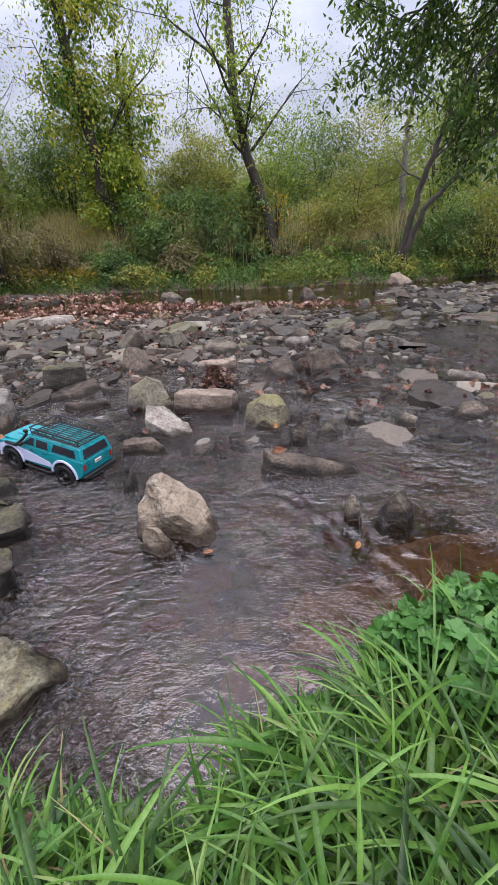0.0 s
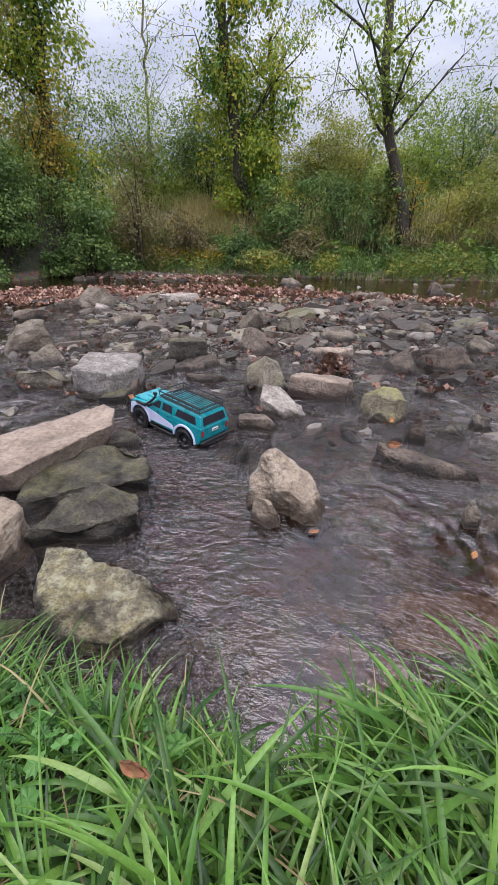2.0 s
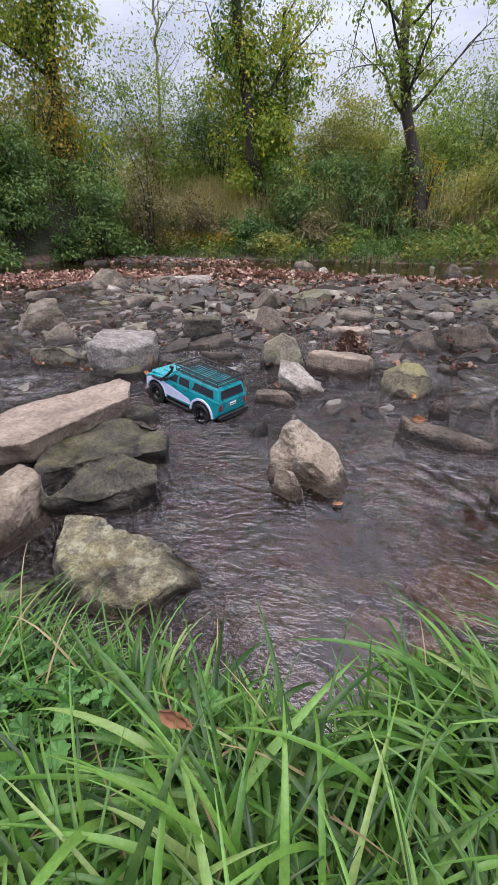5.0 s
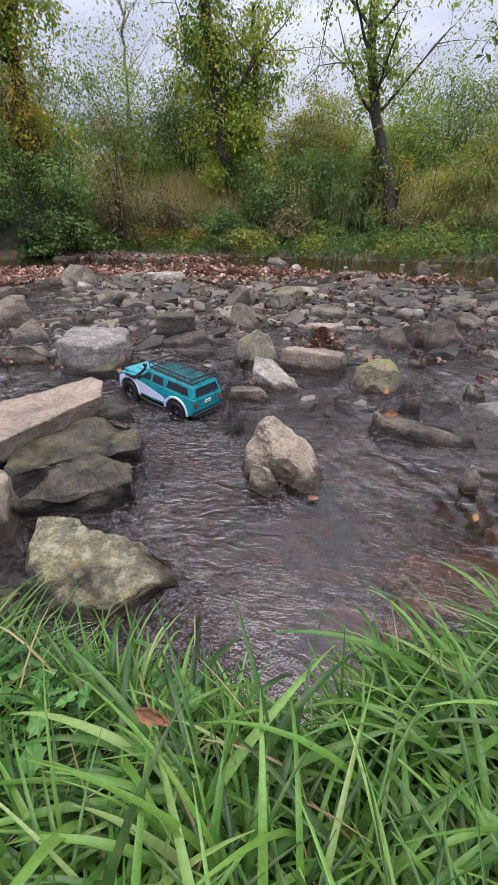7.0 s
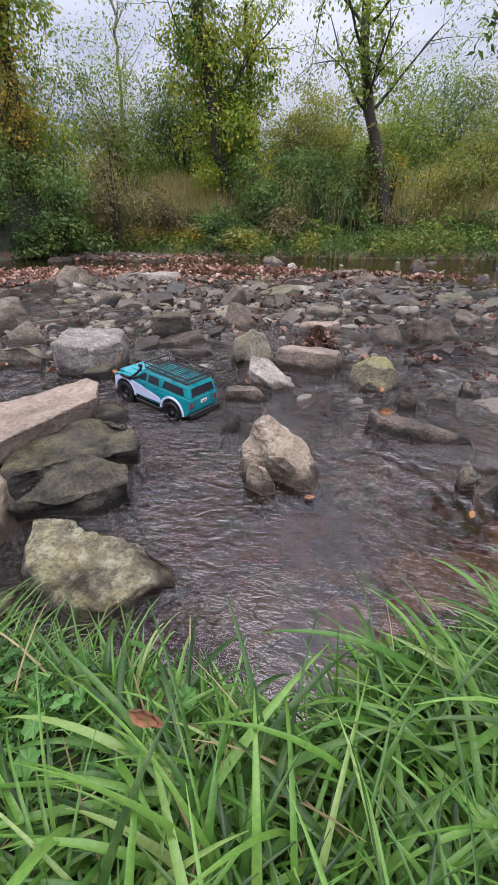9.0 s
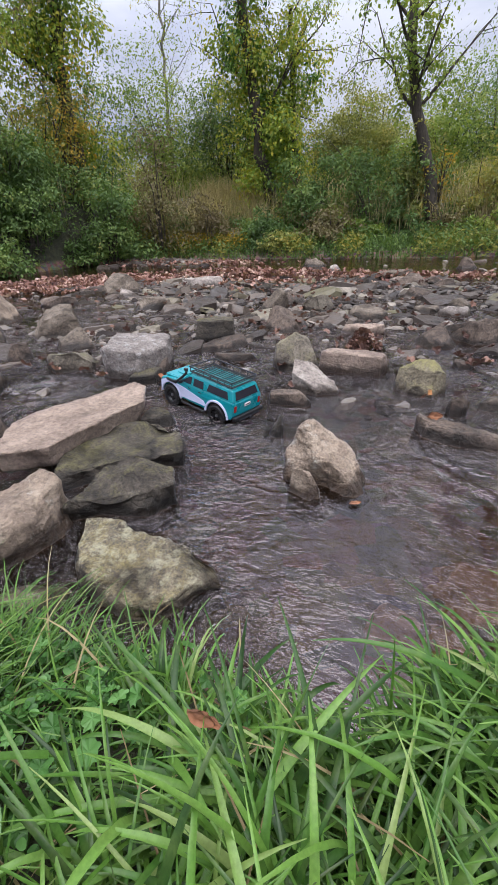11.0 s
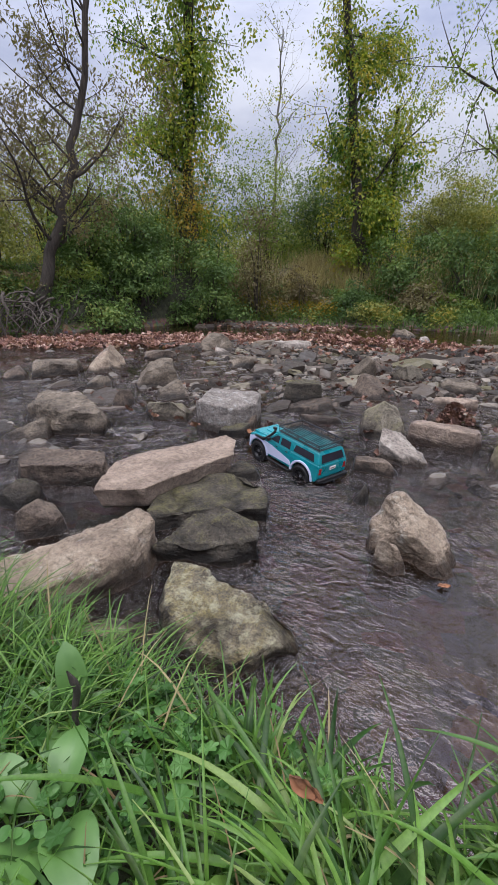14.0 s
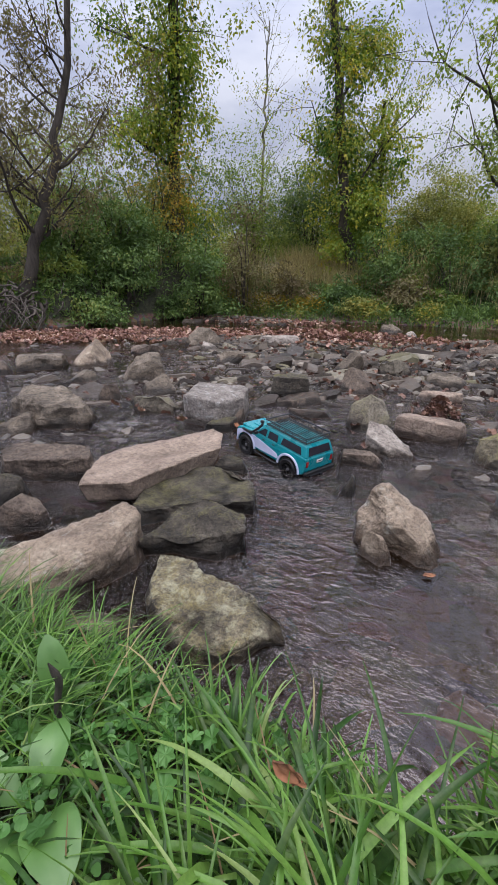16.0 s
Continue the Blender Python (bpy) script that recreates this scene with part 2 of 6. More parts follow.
M["grass"] = grass_blades("fresh_grass", [(0.0, (0.014, 0.036, 0.009)), (0.35, (0.045, 0.115, 0.019)), (0.75, (0.088, 0.192, 0.029)), (0.94, (0.135, 0.255, 0.05)), (0.99, (0.19, 0.26, 0.08))])
M["straw"] = leafy("dry_straw", [(0.0, (0.15, 0.105, 0.05)), (1.0, (0.34, 0.28, 0.15))], 0.7, 0.25)
M["weed"] = leafy("weed_leaf", [(0.0, (0.04, 0.105, 0.024)), (0.6, (0.07, 0.18, 0.04)), (1.0, (0.125, 0.26, 0.075))], 0.42, 0.3)
M["shrub"] = leafy("shrub_leaf", [(0.0, (0.045, 0.085, 0.028)), (0.5, (0.11, 0.185, 0.055)), (0.85, (0.2, 0.28, 0.08)), (1.0, (0.34, 0.33, 0.1))], 0.5, 0.3, 1.5)
M["olive"] = leafy("olive_leaf", [(0.0, (0.1, 0.12, 0.045)), (0.45, (0.21, 0.23, 0.07)), (0.8, (0.34, 0.32, 0.09)), (1.0, (0.48, 0.37, 0.1))], 0.55, 0.38, 1.5)
M["vine"] = leafy("vine_leaf", [(0.0, (0.08, 0.13, 0.025)), (0.42, (0.22, 0.31, 0.055)), (0.72, (0.45, 0.44, 0.075)), (1.0, (0.64, 0.46, 0.06))], 0.5, 0.42, 1.5)
M["willow"] = leafy("tree_leaf_light", [(0.0, (0.1, 0.16, 0.045)), (0.5, (0.22, 0.3, 0.07)), (1.0, (0.38, 0.39, 0.1))], 0.5, 0.42, 1.5)
M["ivy"] = leafy("ivy_leaf", [(0.0, (0.03, 0.075, 0.016)), (0.5, (0.075, 0.16, 0.032)), (0.85, (0.18, 0.3, 0.06)), (1.0, (0.36, 0.35, 0.07))], 0.42, 0.34, 1.4)
M["dark_leaf"] = leafy("tree_leaf_dark", [(0.0, (0.03, 0.07, 0.018)), (0.6, (0.075, 0.14, 0.03)), (1.0, (0.15, 0.2, 0.04))], 0.45, 0.35)
M["russet"] = leafy("russet_leaf", [(0.0, (0.1, 0.075, 0.045)), (0.5, (0.19, 0.155, 0.085)), (1.0, (0.23, 0.23, 0.1))], 0.6, 0.3, 0.9)
M["gold"] = leafy("gold_leaf", [(0.0, (0.22, 0.19, 0.04)), (0.6, (0.42, 0.3, 0.05)), (1.0, (0.5, 0.3, 0.04))], 0.55, 0.4)
M["litter"] = leafy("fallen_leaf", [(0.0, (0.1, 0.05, 0.042)), (0.45, (0.25, 0.125, 0.1)), (0.8, (0.38, 0.22, 0.175)), (1.0, (0.52, 0.38, 0.31))], 0.5, 0.12)
M["litter_dark"] = leafy("wet_dead_leaf", [(0.0, (0.04, 0.022, 0.018)), (0.6, (0.13, 0.065, 0.05)), (1.0, (0.25, 0.14, 0.1))], 0.45, 0.1)
M["drygrass"] = leafy("dry_grass", [(0.0, (0.24, 0.2, 0.11)), (0.6, (0.46, 0.38, 0.24)), (1.0, (0.6, 0.52, 0.36))], 0.7, 0.4)
M["bark"] = bark("brown_bark", (0.025, 0.02, 0.017), (0.1, 0.083, 0.068))
M["pale_bark"] = bark("grey_bark", (0.1, 0.09, 0.075), (0.3, 0.27, 0.23))
M["root"] = bark("dead_root", (0.04, 0.032, 0.028), (0.15, 0.125, 0.105))


# ---- helpers of this place ----
rng = np.random.default_rng(11)


def mesh_arrays(name, verts, faces, smooth=False):
    """A mesh from vertex and face arrays (faces: rows of 3 or 4 indices)."""
    me = bpy.data.meshes.new(name)
    verts, faces = np.asarray(verts, np.float32), np.asarray(faces, np.int32)
    k = faces.shape[1]
    me.vertices.add(len(verts))
    me.vertices.foreach_set("co", verts.ravel())
    me.loops.add(faces.size)
    me.loops.foreach_set("vertex_index", faces.ravel())
    me.polygons.add(len(faces))
    me.polygons.foreach_set("loop_start", np.arange(0, faces.size, k, dtype=np.int32))
    me.polygons.foreach_set("use_smooth", np.full(len(faces), smooth))
    me.update(calc_edges=True)
    me.validate()
    return me


def mesh_thing(name, verts, faces, mat, label="", category="", group="", kind="", parent=None, smooth=False):
    me = mesh_arrays(name, verts, faces, smooth)
    me.materials.append(mat)
    ob = new(name, me)
    if parent is not None:
        ob.parent = parent
    return tagged(ob, label, category, group, kind)


def part(name, bm, mat, parent, label="", smooth=False):
    me = bpy.data.meshes.new(name)
    bmesh.ops.recalc_face_normals(bm, faces=bm.faces)
    bm.to_mesh(me)
    bm.free()
    me.materials.append(mat)
    if smooth:
        me.polygons.foreach_set("use_smooth", np.full(len(me.polygons), True))
    ob = new(name, me)
    ob.parent = parent
    return tagged(ob, label)


def empty(name, m, label, category, group="", kind=""):
    ob = new(name)
    ob.empty_display_size = 0.05
    ob.matrix_basis = m
    return tagged(ob, label, category, group, kind)


def tube(points, radii, sides=7):
    """A tapering limb along points."""
    P = np.asarray(points, float)
    V, F = [], []
    for k, (p, r) in enumerate(zip(P, radii)):
        d = P[min(k + 1, len(P) - 1)] - P[max(k - 1, 0)]
        d /= np.linalg.norm(d) + 1e-9
        a = np.cross(d, (0.31, 0.87, 0.2))
        a /= np.linalg.norm(a)
        b = np.cross(d, a)
        for j in range(sides):
            t = 2 * math.pi * j / sides
            V.append(p + r * (math.cos(t) * a + math.sin(t) * b))
    for k in range(len(P) - 1):
        for j in range(sides):
            q = k * sides
            F.append((q + j, q + (j + 1) % sides, q + sides + (j + 1) % sides, q + sides + j))
    return np.array(V), np.array(F)


def smoothstep(a, b, x):
    t = np.clip((x - a) / (b - a), 0, 1)
    return t * t * (3 - 2 * t)


def ripple(x, y, s, seed=0.0):
    """Cheap smooth noise from a few crossed waves, about -1 to 1."""
    return (np.sin(x * s + 1.7 * np.sin(y * s * 0.7 + seed) + seed) + np.sin(y * s * 1.3 + 1.3 * np.sin(x * s * 0.9 - seed) + 2.1 * seed) + 0.6 * np.sin((x + y) * s * 2.1 + 3 * seed)) / 2.6


# shore lines: x, y of the near edge and of the far edge of the water
NEAR = np.array([(-60, -6), (-8, -0.05), (-3, 0.16), (-1.3, 0.27), (-0.9, 0.24), (-0.7, 0.27), (-0.5, 0.29), (-0.4, 0.27), (-0.28, 0.245), (-0.24, 0.29), (-0.2, 0.36), (-0.06, 0.4), (0.0, 0.5), (0.1, 0.55), (0.3, 0.58), (1.0, 0.78), (3, 1.15), (60, 4)])
FAR = np.array([(-60, -2), (-12, 2.2), (-7.6, 3.6), (-6.4, 4.6), (-6.0, 6.2), (-6.1, 8.0), (-4.8, 8.6), (-3.1, 8.6), (0, 8.5), (1.5, 8.9), (2.6, 8.9), (4.5, 9.8), (12, 12), (60, 20)])


def near_y(x):
    return np.interp(x, NEAR[:, 0], NEAR[:, 1])


def far_y(x):
    return np.interp(x, FAR[:, 0], FAR[:, 1])


def land(x, y):
    """Height of the ground: near bank, bed with bars, far bank, level woods behind."""
    a, b = near_y(x) - y, y - far_y(x)
    bed = -0.058 + 0.02 * ripple(x, y, 2.1, 0.4) + 0.012 * ripple(x, y, 7.0, 1.9)
    bar = np.exp(-(((x + 1.2) / 2.6) ** 2 + ((y - 4.3) / 1.6) ** 2)) * 0.06
    bar += np.exp(-(((x + 4.6) / 1.5) ** 2 + ((y - 7.9) / 0.5) ** 2)) * 0.075
    bar += np.exp(-(((x - 3.2) / 1.7) ** 2 + ((y - 6.0) / 2.2) ** 2)) * 0.085
    bar += np.exp(-(((x - 2.9) / 0.8) ** 2 + ((y - 4.3) / 0.5) ** 2)) * 0.095
    pool = -0.025 * np.exp(-(((x + 0.3) / 0.7) ** 2 + ((y - 0.9) / 0.5) ** 2))
    silt = 0.025 * np.exp(-(((x - 0.25) / 0.4) ** 2 + ((y - 0.85) / 0.25) ** 2))
    bed = np.minimum(bed + bar + pool + silt, 0.09)
    near = smoothstep(-0.06, 0.1, a) * 0.225 + 0.04 * smoothstep(0.08, 0.5, a) + 0.05 * smoothstep(1, 8, a)
    far = smoothstep(-0.25, 0.35, b) * 0.22 + smoothstep(0.5, 2.2, b) * 0.75 + smoothstep(2, 14, b) * 0.5
    left = smoothstep(-4.5, -6.5, x) * smoothstep(0.0, 0.7, b) * 0.35 * smoothstep(3.5, 0.8, b)
    rough = 0.012 * ripple(x, y, 9.0, 0.7) * (smoothstep(0.05, 0.3, a) + 1.5 * smoothstep(0, 0.5, b))
    return bed + near + far + left + rough


# ---- ground and water ----
def grid_axis(lo, mid_lo, mid_hi, hi, step, grow):
    out = list(np.arange(mid_lo, mid_hi + step / 2, step))
    s, p = step, mid_hi
    while p < hi:
        s *= grow
        p += s
        out.append(p)
    s, p = step, mid_lo
    while p > lo:
        s *= grow
        p -= s
        out.insert(0, p)
    return np.array(out)


def sheet(name, fx, xs, ys):
    X, Y = np.meshgrid(xs, ys)
    V = np.stack([X.ravel(), Y.ravel(), fx(X, Y).ravel()], 1)
    w = len(xs)
    i = (np.arange(len(ys) - 1)[:, None] * w + np.arange(w - 1)[None]).ravel()
    return V, np.stack([i, i + 1, i + w + 1, i + w], 1)


m, n, l = material("creek_bed_and_bank")
geo = n.new("ShaderNodeNewGeometry")
P = geo.outputs["Position"]
sx = n.new("ShaderNodeSeparateXYZ")
l.new(P, sx.inputs[0])
silt = ramp(n, l, noise_node(n, l, P, 5, 7, 0.6, 0.6), [(0.3, (0.07, 0.047, 0.029)), (0.5, (0.165, 0.115, 0.071)), (0.7, (0.27, 0.195, 0.127))])
vor = n.new("ShaderNodeTexVoronoi")
vor.inputs["Scale"].default_value = 16
l.new(P, vor.inputs["Vector"])
pebble = mixed(n, l, 1.0, vor.outputs["Color"], (0.24, 0.19, 0.15), "MULTIPLY")
silt = mixed(n, l, 0.4, silt, pebble)
grit = noise_node(n, l, P, 60, 6, 0.7)
silt = mixed(n, l, 0.5, silt, ramp(n, l, grit, [(0.3, (0.5, 0.5, 0.5)), (0.7, (1.4, 1.4, 1.4))]), "MULTIPLY")
soil = ramp(n, l, noise_node(n, l, P, 12, 6, 0.6), [(0.3, (0.014, 0.013, 0.007)), (0.5, (0.028, 0.032, 0.012)), (0.7, (0.05, 0.045, 0.022))])
dry = ramp(n, l, sx.outputs["Z"], [(0.09, (0, 0, 0)), (0.15, (1, 1, 1))])
hgt = calc(n, l, "ADD", calc(n, l, "MULTIPLY", vor.outputs["Distance"], -0.8), grit)
finish(n, l, mixed(n, l, dry, silt, soil), 0.75, hgt, 0.6, 0.02)
M["ground"] = m

xs = grid_axis(-1500, -7.5, 5.5, 1500, 0.07, 1.16)
ys = grid_axis(-1500, -0.8, 10.5, 1500, 0.07, 1.16)
V, Fq = sheet("ground", lambda x, y: land(np.clip(x, -59, 59), np.clip(y, -40, 60)), xs, ys)
mesh_thing("ground", V, Fq, M["ground"], "brown silty creek bed with stones and weedy banks", "ground", kind="structure", smooth=True)

m, n, l = material("creek_water")
geo = n.new("ShaderNodeNewGeometry")
P = geo.outputs["Position"]
mp = n.new("ShaderNodeMapping")
mp.inputs["Rotation"].default_value = (0, 0, radians(-32))
mp.inputs["Scale"].default_value = (1.0, 1.6, 1.0)
l.new(P, mp.inputs[0])
w1 = noise_node(n, l, mp.outputs[0], 16, 2, 0.5, 1.2)
w2 = noise_node(n, l, mp.outputs[0], 44, 3, 0.55, 1.5)
calm = ramp(n, l, noise_node(n, l, P, 2.1, 3, 0.5, 0.6), [(0.42, (0.12, 0.12, 0.12)), (0.58, (1, 1, 1))])
slack = n.new("ShaderNodeVectorMath")          # slack water over the silt shelf by the bank
slack.operation = "DISTANCE"
slack.inputs[1].default_value = (0.0, 0.6, 0.0)
l.new(P, slack.inputs[0])
still = ramp(n, l, slack.outputs["Value"], [(0.35, (0.12, 0.12, 0.12)), (0.9, (1, 1, 1))])
b = n.new("ShaderNodeBump")
b.inputs["Strength"].default_value, b.inputs["Distance"].default_value = 0.9, 0.024
wpos = n.new("ShaderNodeSeparateXYZ")          # the pool behind the riffle lies smooth
l.new(P, wpos.inputs[0])
still = calc(n, l, "MULTIPLY", still, ramp(n, l, calc(n, l, "MULTIPLY", wpos.outputs["Y"], 0.1), [(0.18, (1, 1, 1)), (0.48, (0.12, 0.12, 0.12))]))
l.new(calc(n, l, "MULTIPLY", still, calc(n, l, "ADD", calc(n, l, "MULTIPLY", w1, 0.8), calc(n, l, "MULTIPLY", w2, calc(n, l, "MULTIPLY", calm, 1.5)))), b.inputs["Height"])
clear = n.new("ShaderNodeBsdfTransparent")
clear.inputs[0].default_value = (0.44, 0.36, 0.265, 1)
shine = n.new("ShaderNodeBsdfGlossy")
shine.inputs["Color"].default_value = (0.9, 0.84, 0.84, 1)
shine.inputs["Roughness"].default_value = 0.012
l.new(b.outputs[0], shine.inputs["Normal"])
fr = n.new("ShaderNodeFresnel")
fr.inputs["IOR"].default_value = 1.9
l.new(b.outputs[0], fr.inputs["Normal"])
mx = n.new("ShaderNodeMixShader")
l.new(fr.outputs[0], mx.inputs[0])
l.new(clear.outputs[0], mx.inputs[1])
l.new(shine.outputs[0], mx.inputs[2])
o = n.new("ShaderNodeOutputMaterial")
l.new(mx.outputs[0], o.inputs[0])
M["water"] = m
def wave_z(x, y):
    """Small running ripples: crossed short waves, bent by slow noise, stronger on the riffle than in the pools, and rings that run off the stones."""
    r = np.random.default_rng(5)
    wx = x + 0.05 * np.sin(5.1 * y + 1.3 * np.sin(3.0 * x)) + 0.012 * np.sin(27 * x + 19 * y) + 0.02 * np.sin(11 * y - 7 * x)
    wy = y + 0.05 * np.sin(4.3 * x + 1.1 * np.sin(3.7 * y)) + 0.012 * np.sin(25 * y - 21 * x) + 0.02 * np.sin(13 * x + 5 * y)
    z = np.zeros_like(x)
    for k in range(16):
        lam = 0.028 * 1.085 ** k
        a = radians(62) + r.normal(0, 0.9)
        gate = 0.5 + 0.5 * np.sin(4.2 * wx * r.uniform(0.6, 1.4) + 4.6 * wy * r.uniform(0.6, 1.4) + r.uniform(0, 6.28))
        z = z + 0.032 * lam * gate ** 1.5 * np.sin(2 * math.pi / lam * (math.cos(a) * wx + math.sin(a) * wy) + r.uniform(0, 6.28))
    lively = 0.1 + 0.9 * smoothstep(-0.35, 0.6, ripple(x, y, 2.6, 0.8))
    z = z * lively * (0.16 + 0.84 * smoothstep(0.55, 1.15, y + 0.28 * x + 0.08 * np.sin(6 * x) + 0.3 * smoothstep(-0.55, -0.9, x)))
    for cx, cy, r0, amp in ((-0.45, 1.0, 0.1, 0.0011), (-0.92, 0.75, 0.16, 0.0008), (-0.75, 0.5, 0.14, 0.0007), (-0.98, 1.42, 0.14, 0.0011), (-0.05, 1.34, 0.16, 0.0007), (-0.6, 1.7, 0.08, 0.0006)):
        d = np.hypot(wx - cx, wy - cy) - r0
        z = z + amp * np.sin(2 * math.pi * d / 0.036) * np.exp(-np.maximum(d, 0) / 0.13) * smoothstep(-0.05, 0.02, d) * (0.55 + 0.45 * np.sin(2 * np.arctan2(y - cy, x - cx) + cx * 9))
    return z * (0.1 + 0.9 * smoothstep(4.6, 1.8, y)) * smoothstep(-0.1, 0.5, y) * smoothstep(5, 3, np.abs(x + 0.6))


xs = grid_axis(-59, -1.9, 1.0, 59, 0.0085, 1.035)
ys = grid_axis(-8, 0.25, 2.3, 25, 0.0085, 1.035)
V, Fq = sheet("water", wave_z, xs, ys)
mesh_thing("water", V, Fq, M["water"], "shallow rippling creek water over brown silt", "water", kind="structure", smooth=True)

# ---- stones ----
def ico(sub):
    bm = bmesh.new()
    bmesh.ops.create_icosphere(bm, subdivisions=sub, radius=1)
    v = np.array([p.co[:] for p in bm.verts])
    f = np.array([[q.index for q in p.verts] for p in bm.faces])
    bm.free()
    return v, f




def rock_bm(outline, top, bottom, seed, slope=(0, 0), flare=0.2, chips=4, chip=0.35, edge=0.07, detail=0.015, unit=1.0, rough=1.0, strata=1.0, lean=(0, 0)):
    """A broken stone: a drawn outline (its top edge) carried down to a wider foot, its arrises struck off by planes, edges worn,
    faces split into terraces and bedding. unit: the size that one metre of grain stands for."""
    r = np.random.default_rng(seed)
    P = np.array(outline, float)
    if np.sum(P[:, 0] * np.roll(P[:, 1], -1) - np.roll(P[:, 0], -1) * P[:, 1]) < 0:
        P = P[::-1]
    lo, hi = P.min(0), P.max(0)
    c, half, H = (lo + hi) / 2, (hi - lo) / 2, top - bottom
    bm = bmesh.new()
    up, down = [], []
    for x, y in P:
        u, v = (x - c[0]) / half[0], (y - c[1]) / half[1]
        up.append(bm.verts.new((x + lean[0] * H, y + lean[1] * H, top + 0.5 * H * (slope[0] * u + slope[1] * v))))
        k = 1 + flare * r.uniform(0.5, 1.5)
        down.append(bm.verts.new((c[0] + (x - c[0]) * k, c[1] + (y - c[1]) * k, bottom)))
    bm.faces.new(up)
    bm.faces.new(down[::-1])
    for i in range(len(P)):
        j = (i + 1) % len(P)
        bm.faces.new((up[j], up[i], down[i], down[j]))
    reach = min(2 * float(half.min()), 1.6 * H)
    for _ in range(chips):
        i = int(r.integers(len(P)))
        j = (i + 1) % len(P)
        e = P[j] - P[i]
        n2 = np.array((e[1], -e[0])) / (np.linalg.norm(e) + 1e-9)
        a = r.uniform(-0.7, 0.7)
        n2 = np.array((n2[0] * math.cos(a) - n2[1] * math.sin(a), n2[0] * math.sin(a) + n2[1] * math.cos(a)))
        rise = r.uniform(0.35, 1.15)
        nrm = Vector((n2[0] * math.cos(rise), n2[1] * math.cos(rise), math.sin(rise)))
        z = max(v.co.dot(nrm) for v in bm.verts)
        cut = bmesh.ops.bisect_plane(bm, geom=bm.verts[:] + bm.edges[:] + bm.faces[:], plane_co=nrm * (z - chip * reach * r.uniform(0.12, 0.6)), plane_no=nrm, clear_outer=True)
        ring = [g for g in cut["geom_cut"] if isinstance(g, bmesh.types.BMEdge)]
        if ring:
            bmesh.ops.edgenet_fill(bm, edges=ring)
    bmesh.ops.recalc_face_normals(bm, faces=bm.faces[:])
    if edge:
        bmesh.ops.bevel(bm, geom=[q for q in bm.edges if len(q.link_faces) == 2 and q.calc_face_angle(0) > 0.2], offset=edge * reach * 0.5, segments=1, affect="EDGES", clamp_overlap=True)
    bmesh.ops.triangulate(bm, faces=bm.faces[:])
    for _ in range(7):
        long = [q for q in bm.edges if q.calc_length() > detail]
        if not long or len(bm.faces) > 9000:
            break
        bmesh.ops.subdivide_edges(bm, edges=long, cuts=1)
        bmesh.ops.triangulate(bm, faces=[q for q in bm.faces if len(q.verts) > 3])
    bm.normal_update()
    if rough:
        off = Vector(r.uniform(-50, 50, 3))
        amp = rough * unit * float(np.clip(reach / (0.2 * unit), 0.35, 1.5))
        moved = []
        for v in bm.verts:
            p, nz = v.co / unit, abs(v.normal.z)
            q = p + off
            step = 2.6 * noise.noise(Vector((q.x * 8, q.y * 8, q.z * 14))) + 0.5 * noise.noise(q * 30)
            whole = math.floor(step)
            terrace = whole + smoothstep(0.6, 1.0, step - whole)
            bed = noise.noise(Vector((q.x * 9 + 2 * q.z, q.y * 9, q.z * 26)))
            d = 0.0085 * noise.fractal(q * 11, 0.85, 2.1, 5) + 0.0042 * terrace + 0.0045 * strata * bed * (1 - nz) + 0.0016 * noise.fractal(q * 75, 0.8, 2.1, 3)
            moved.append(v.co + v.normal * float(d * amp))
        for v, p in zip(bm.verts, moved):
            v.co = p
    return bm


def rock_mesh(name, mat, smooth=True, **how):
    bm = rock_bm(**how)
    me = bpy.data.meshes.new(name)
    bm.to_mesh(me)
    bm.free()
    me.materials.append(mat)
    me.polygons.foreach_set("use_smooth", np.full(len(me.polygons), smooth))
    if smooth:
        me.set_sharp_from_angle(angle=radians(38))
    return me


def rough_outline(length, deep, shape, r):
    """An irregular angular outline, centred."""
    if shape == "block":
        q = np.array([(-1, -1), (1, -1), (1, 1), (-1, 1)]) * 0.5 + r.normal(0, 0.05, (4, 2))
    else:
        k = int(r.integers(5, 8))
        a = (np.arange(k) + r.uniform(-0.32, 0.32, k)) * 2 * math.pi / k + r.uniform(0, 6.28)
        q = np.stack([np.cos(a), np.sin(a)], 1) * r.uniform(0.82, 1.08, (k, 1))
        q = (q - (q.min(0) + q.max(0)) / 2) / (q.max(0) - q.min(0))
    return q * (length, deep)


def place_stone(spec, label, mat, shape, seed, tilt=(0, 0), peak=(0, 0)):
    x, y, lx, ly, h, yaw = spec
    r = np.random.default_rng(seed)
    base = float(land(np.array([x]), np.array([y]))[0])
    bottom = min(-0.03, base - 0.01)
    flare, slope, chips, chip = {"block": (0.08, 0.1, 3, 0.22), "slab": (0.16, 0.22, 4, 0.35)}.get(shape, (0.55, 0.5, 6, 0.6))
    fine = 0.011 * max(1.0, math.hypot(x + 0.3, y) / 1.3)
    me = rock_mesh("stone", M[mat], outline=rough_outline(lx, ly, shape, r) / (1 + 0.5 * flare), top=h - bottom, bottom=0.0, seed=seed, slope=r.normal(0, slope, 2), flare=flare, chips=chips, chip=chip, detail=fine, lean=peak)
    ob = new("stone", me)
    ob.matrix_basis = pose(x, y, bottom, tilt[0], tilt[1], yaw)
    return tagged(ob, label, "stone", "stones in the creek")


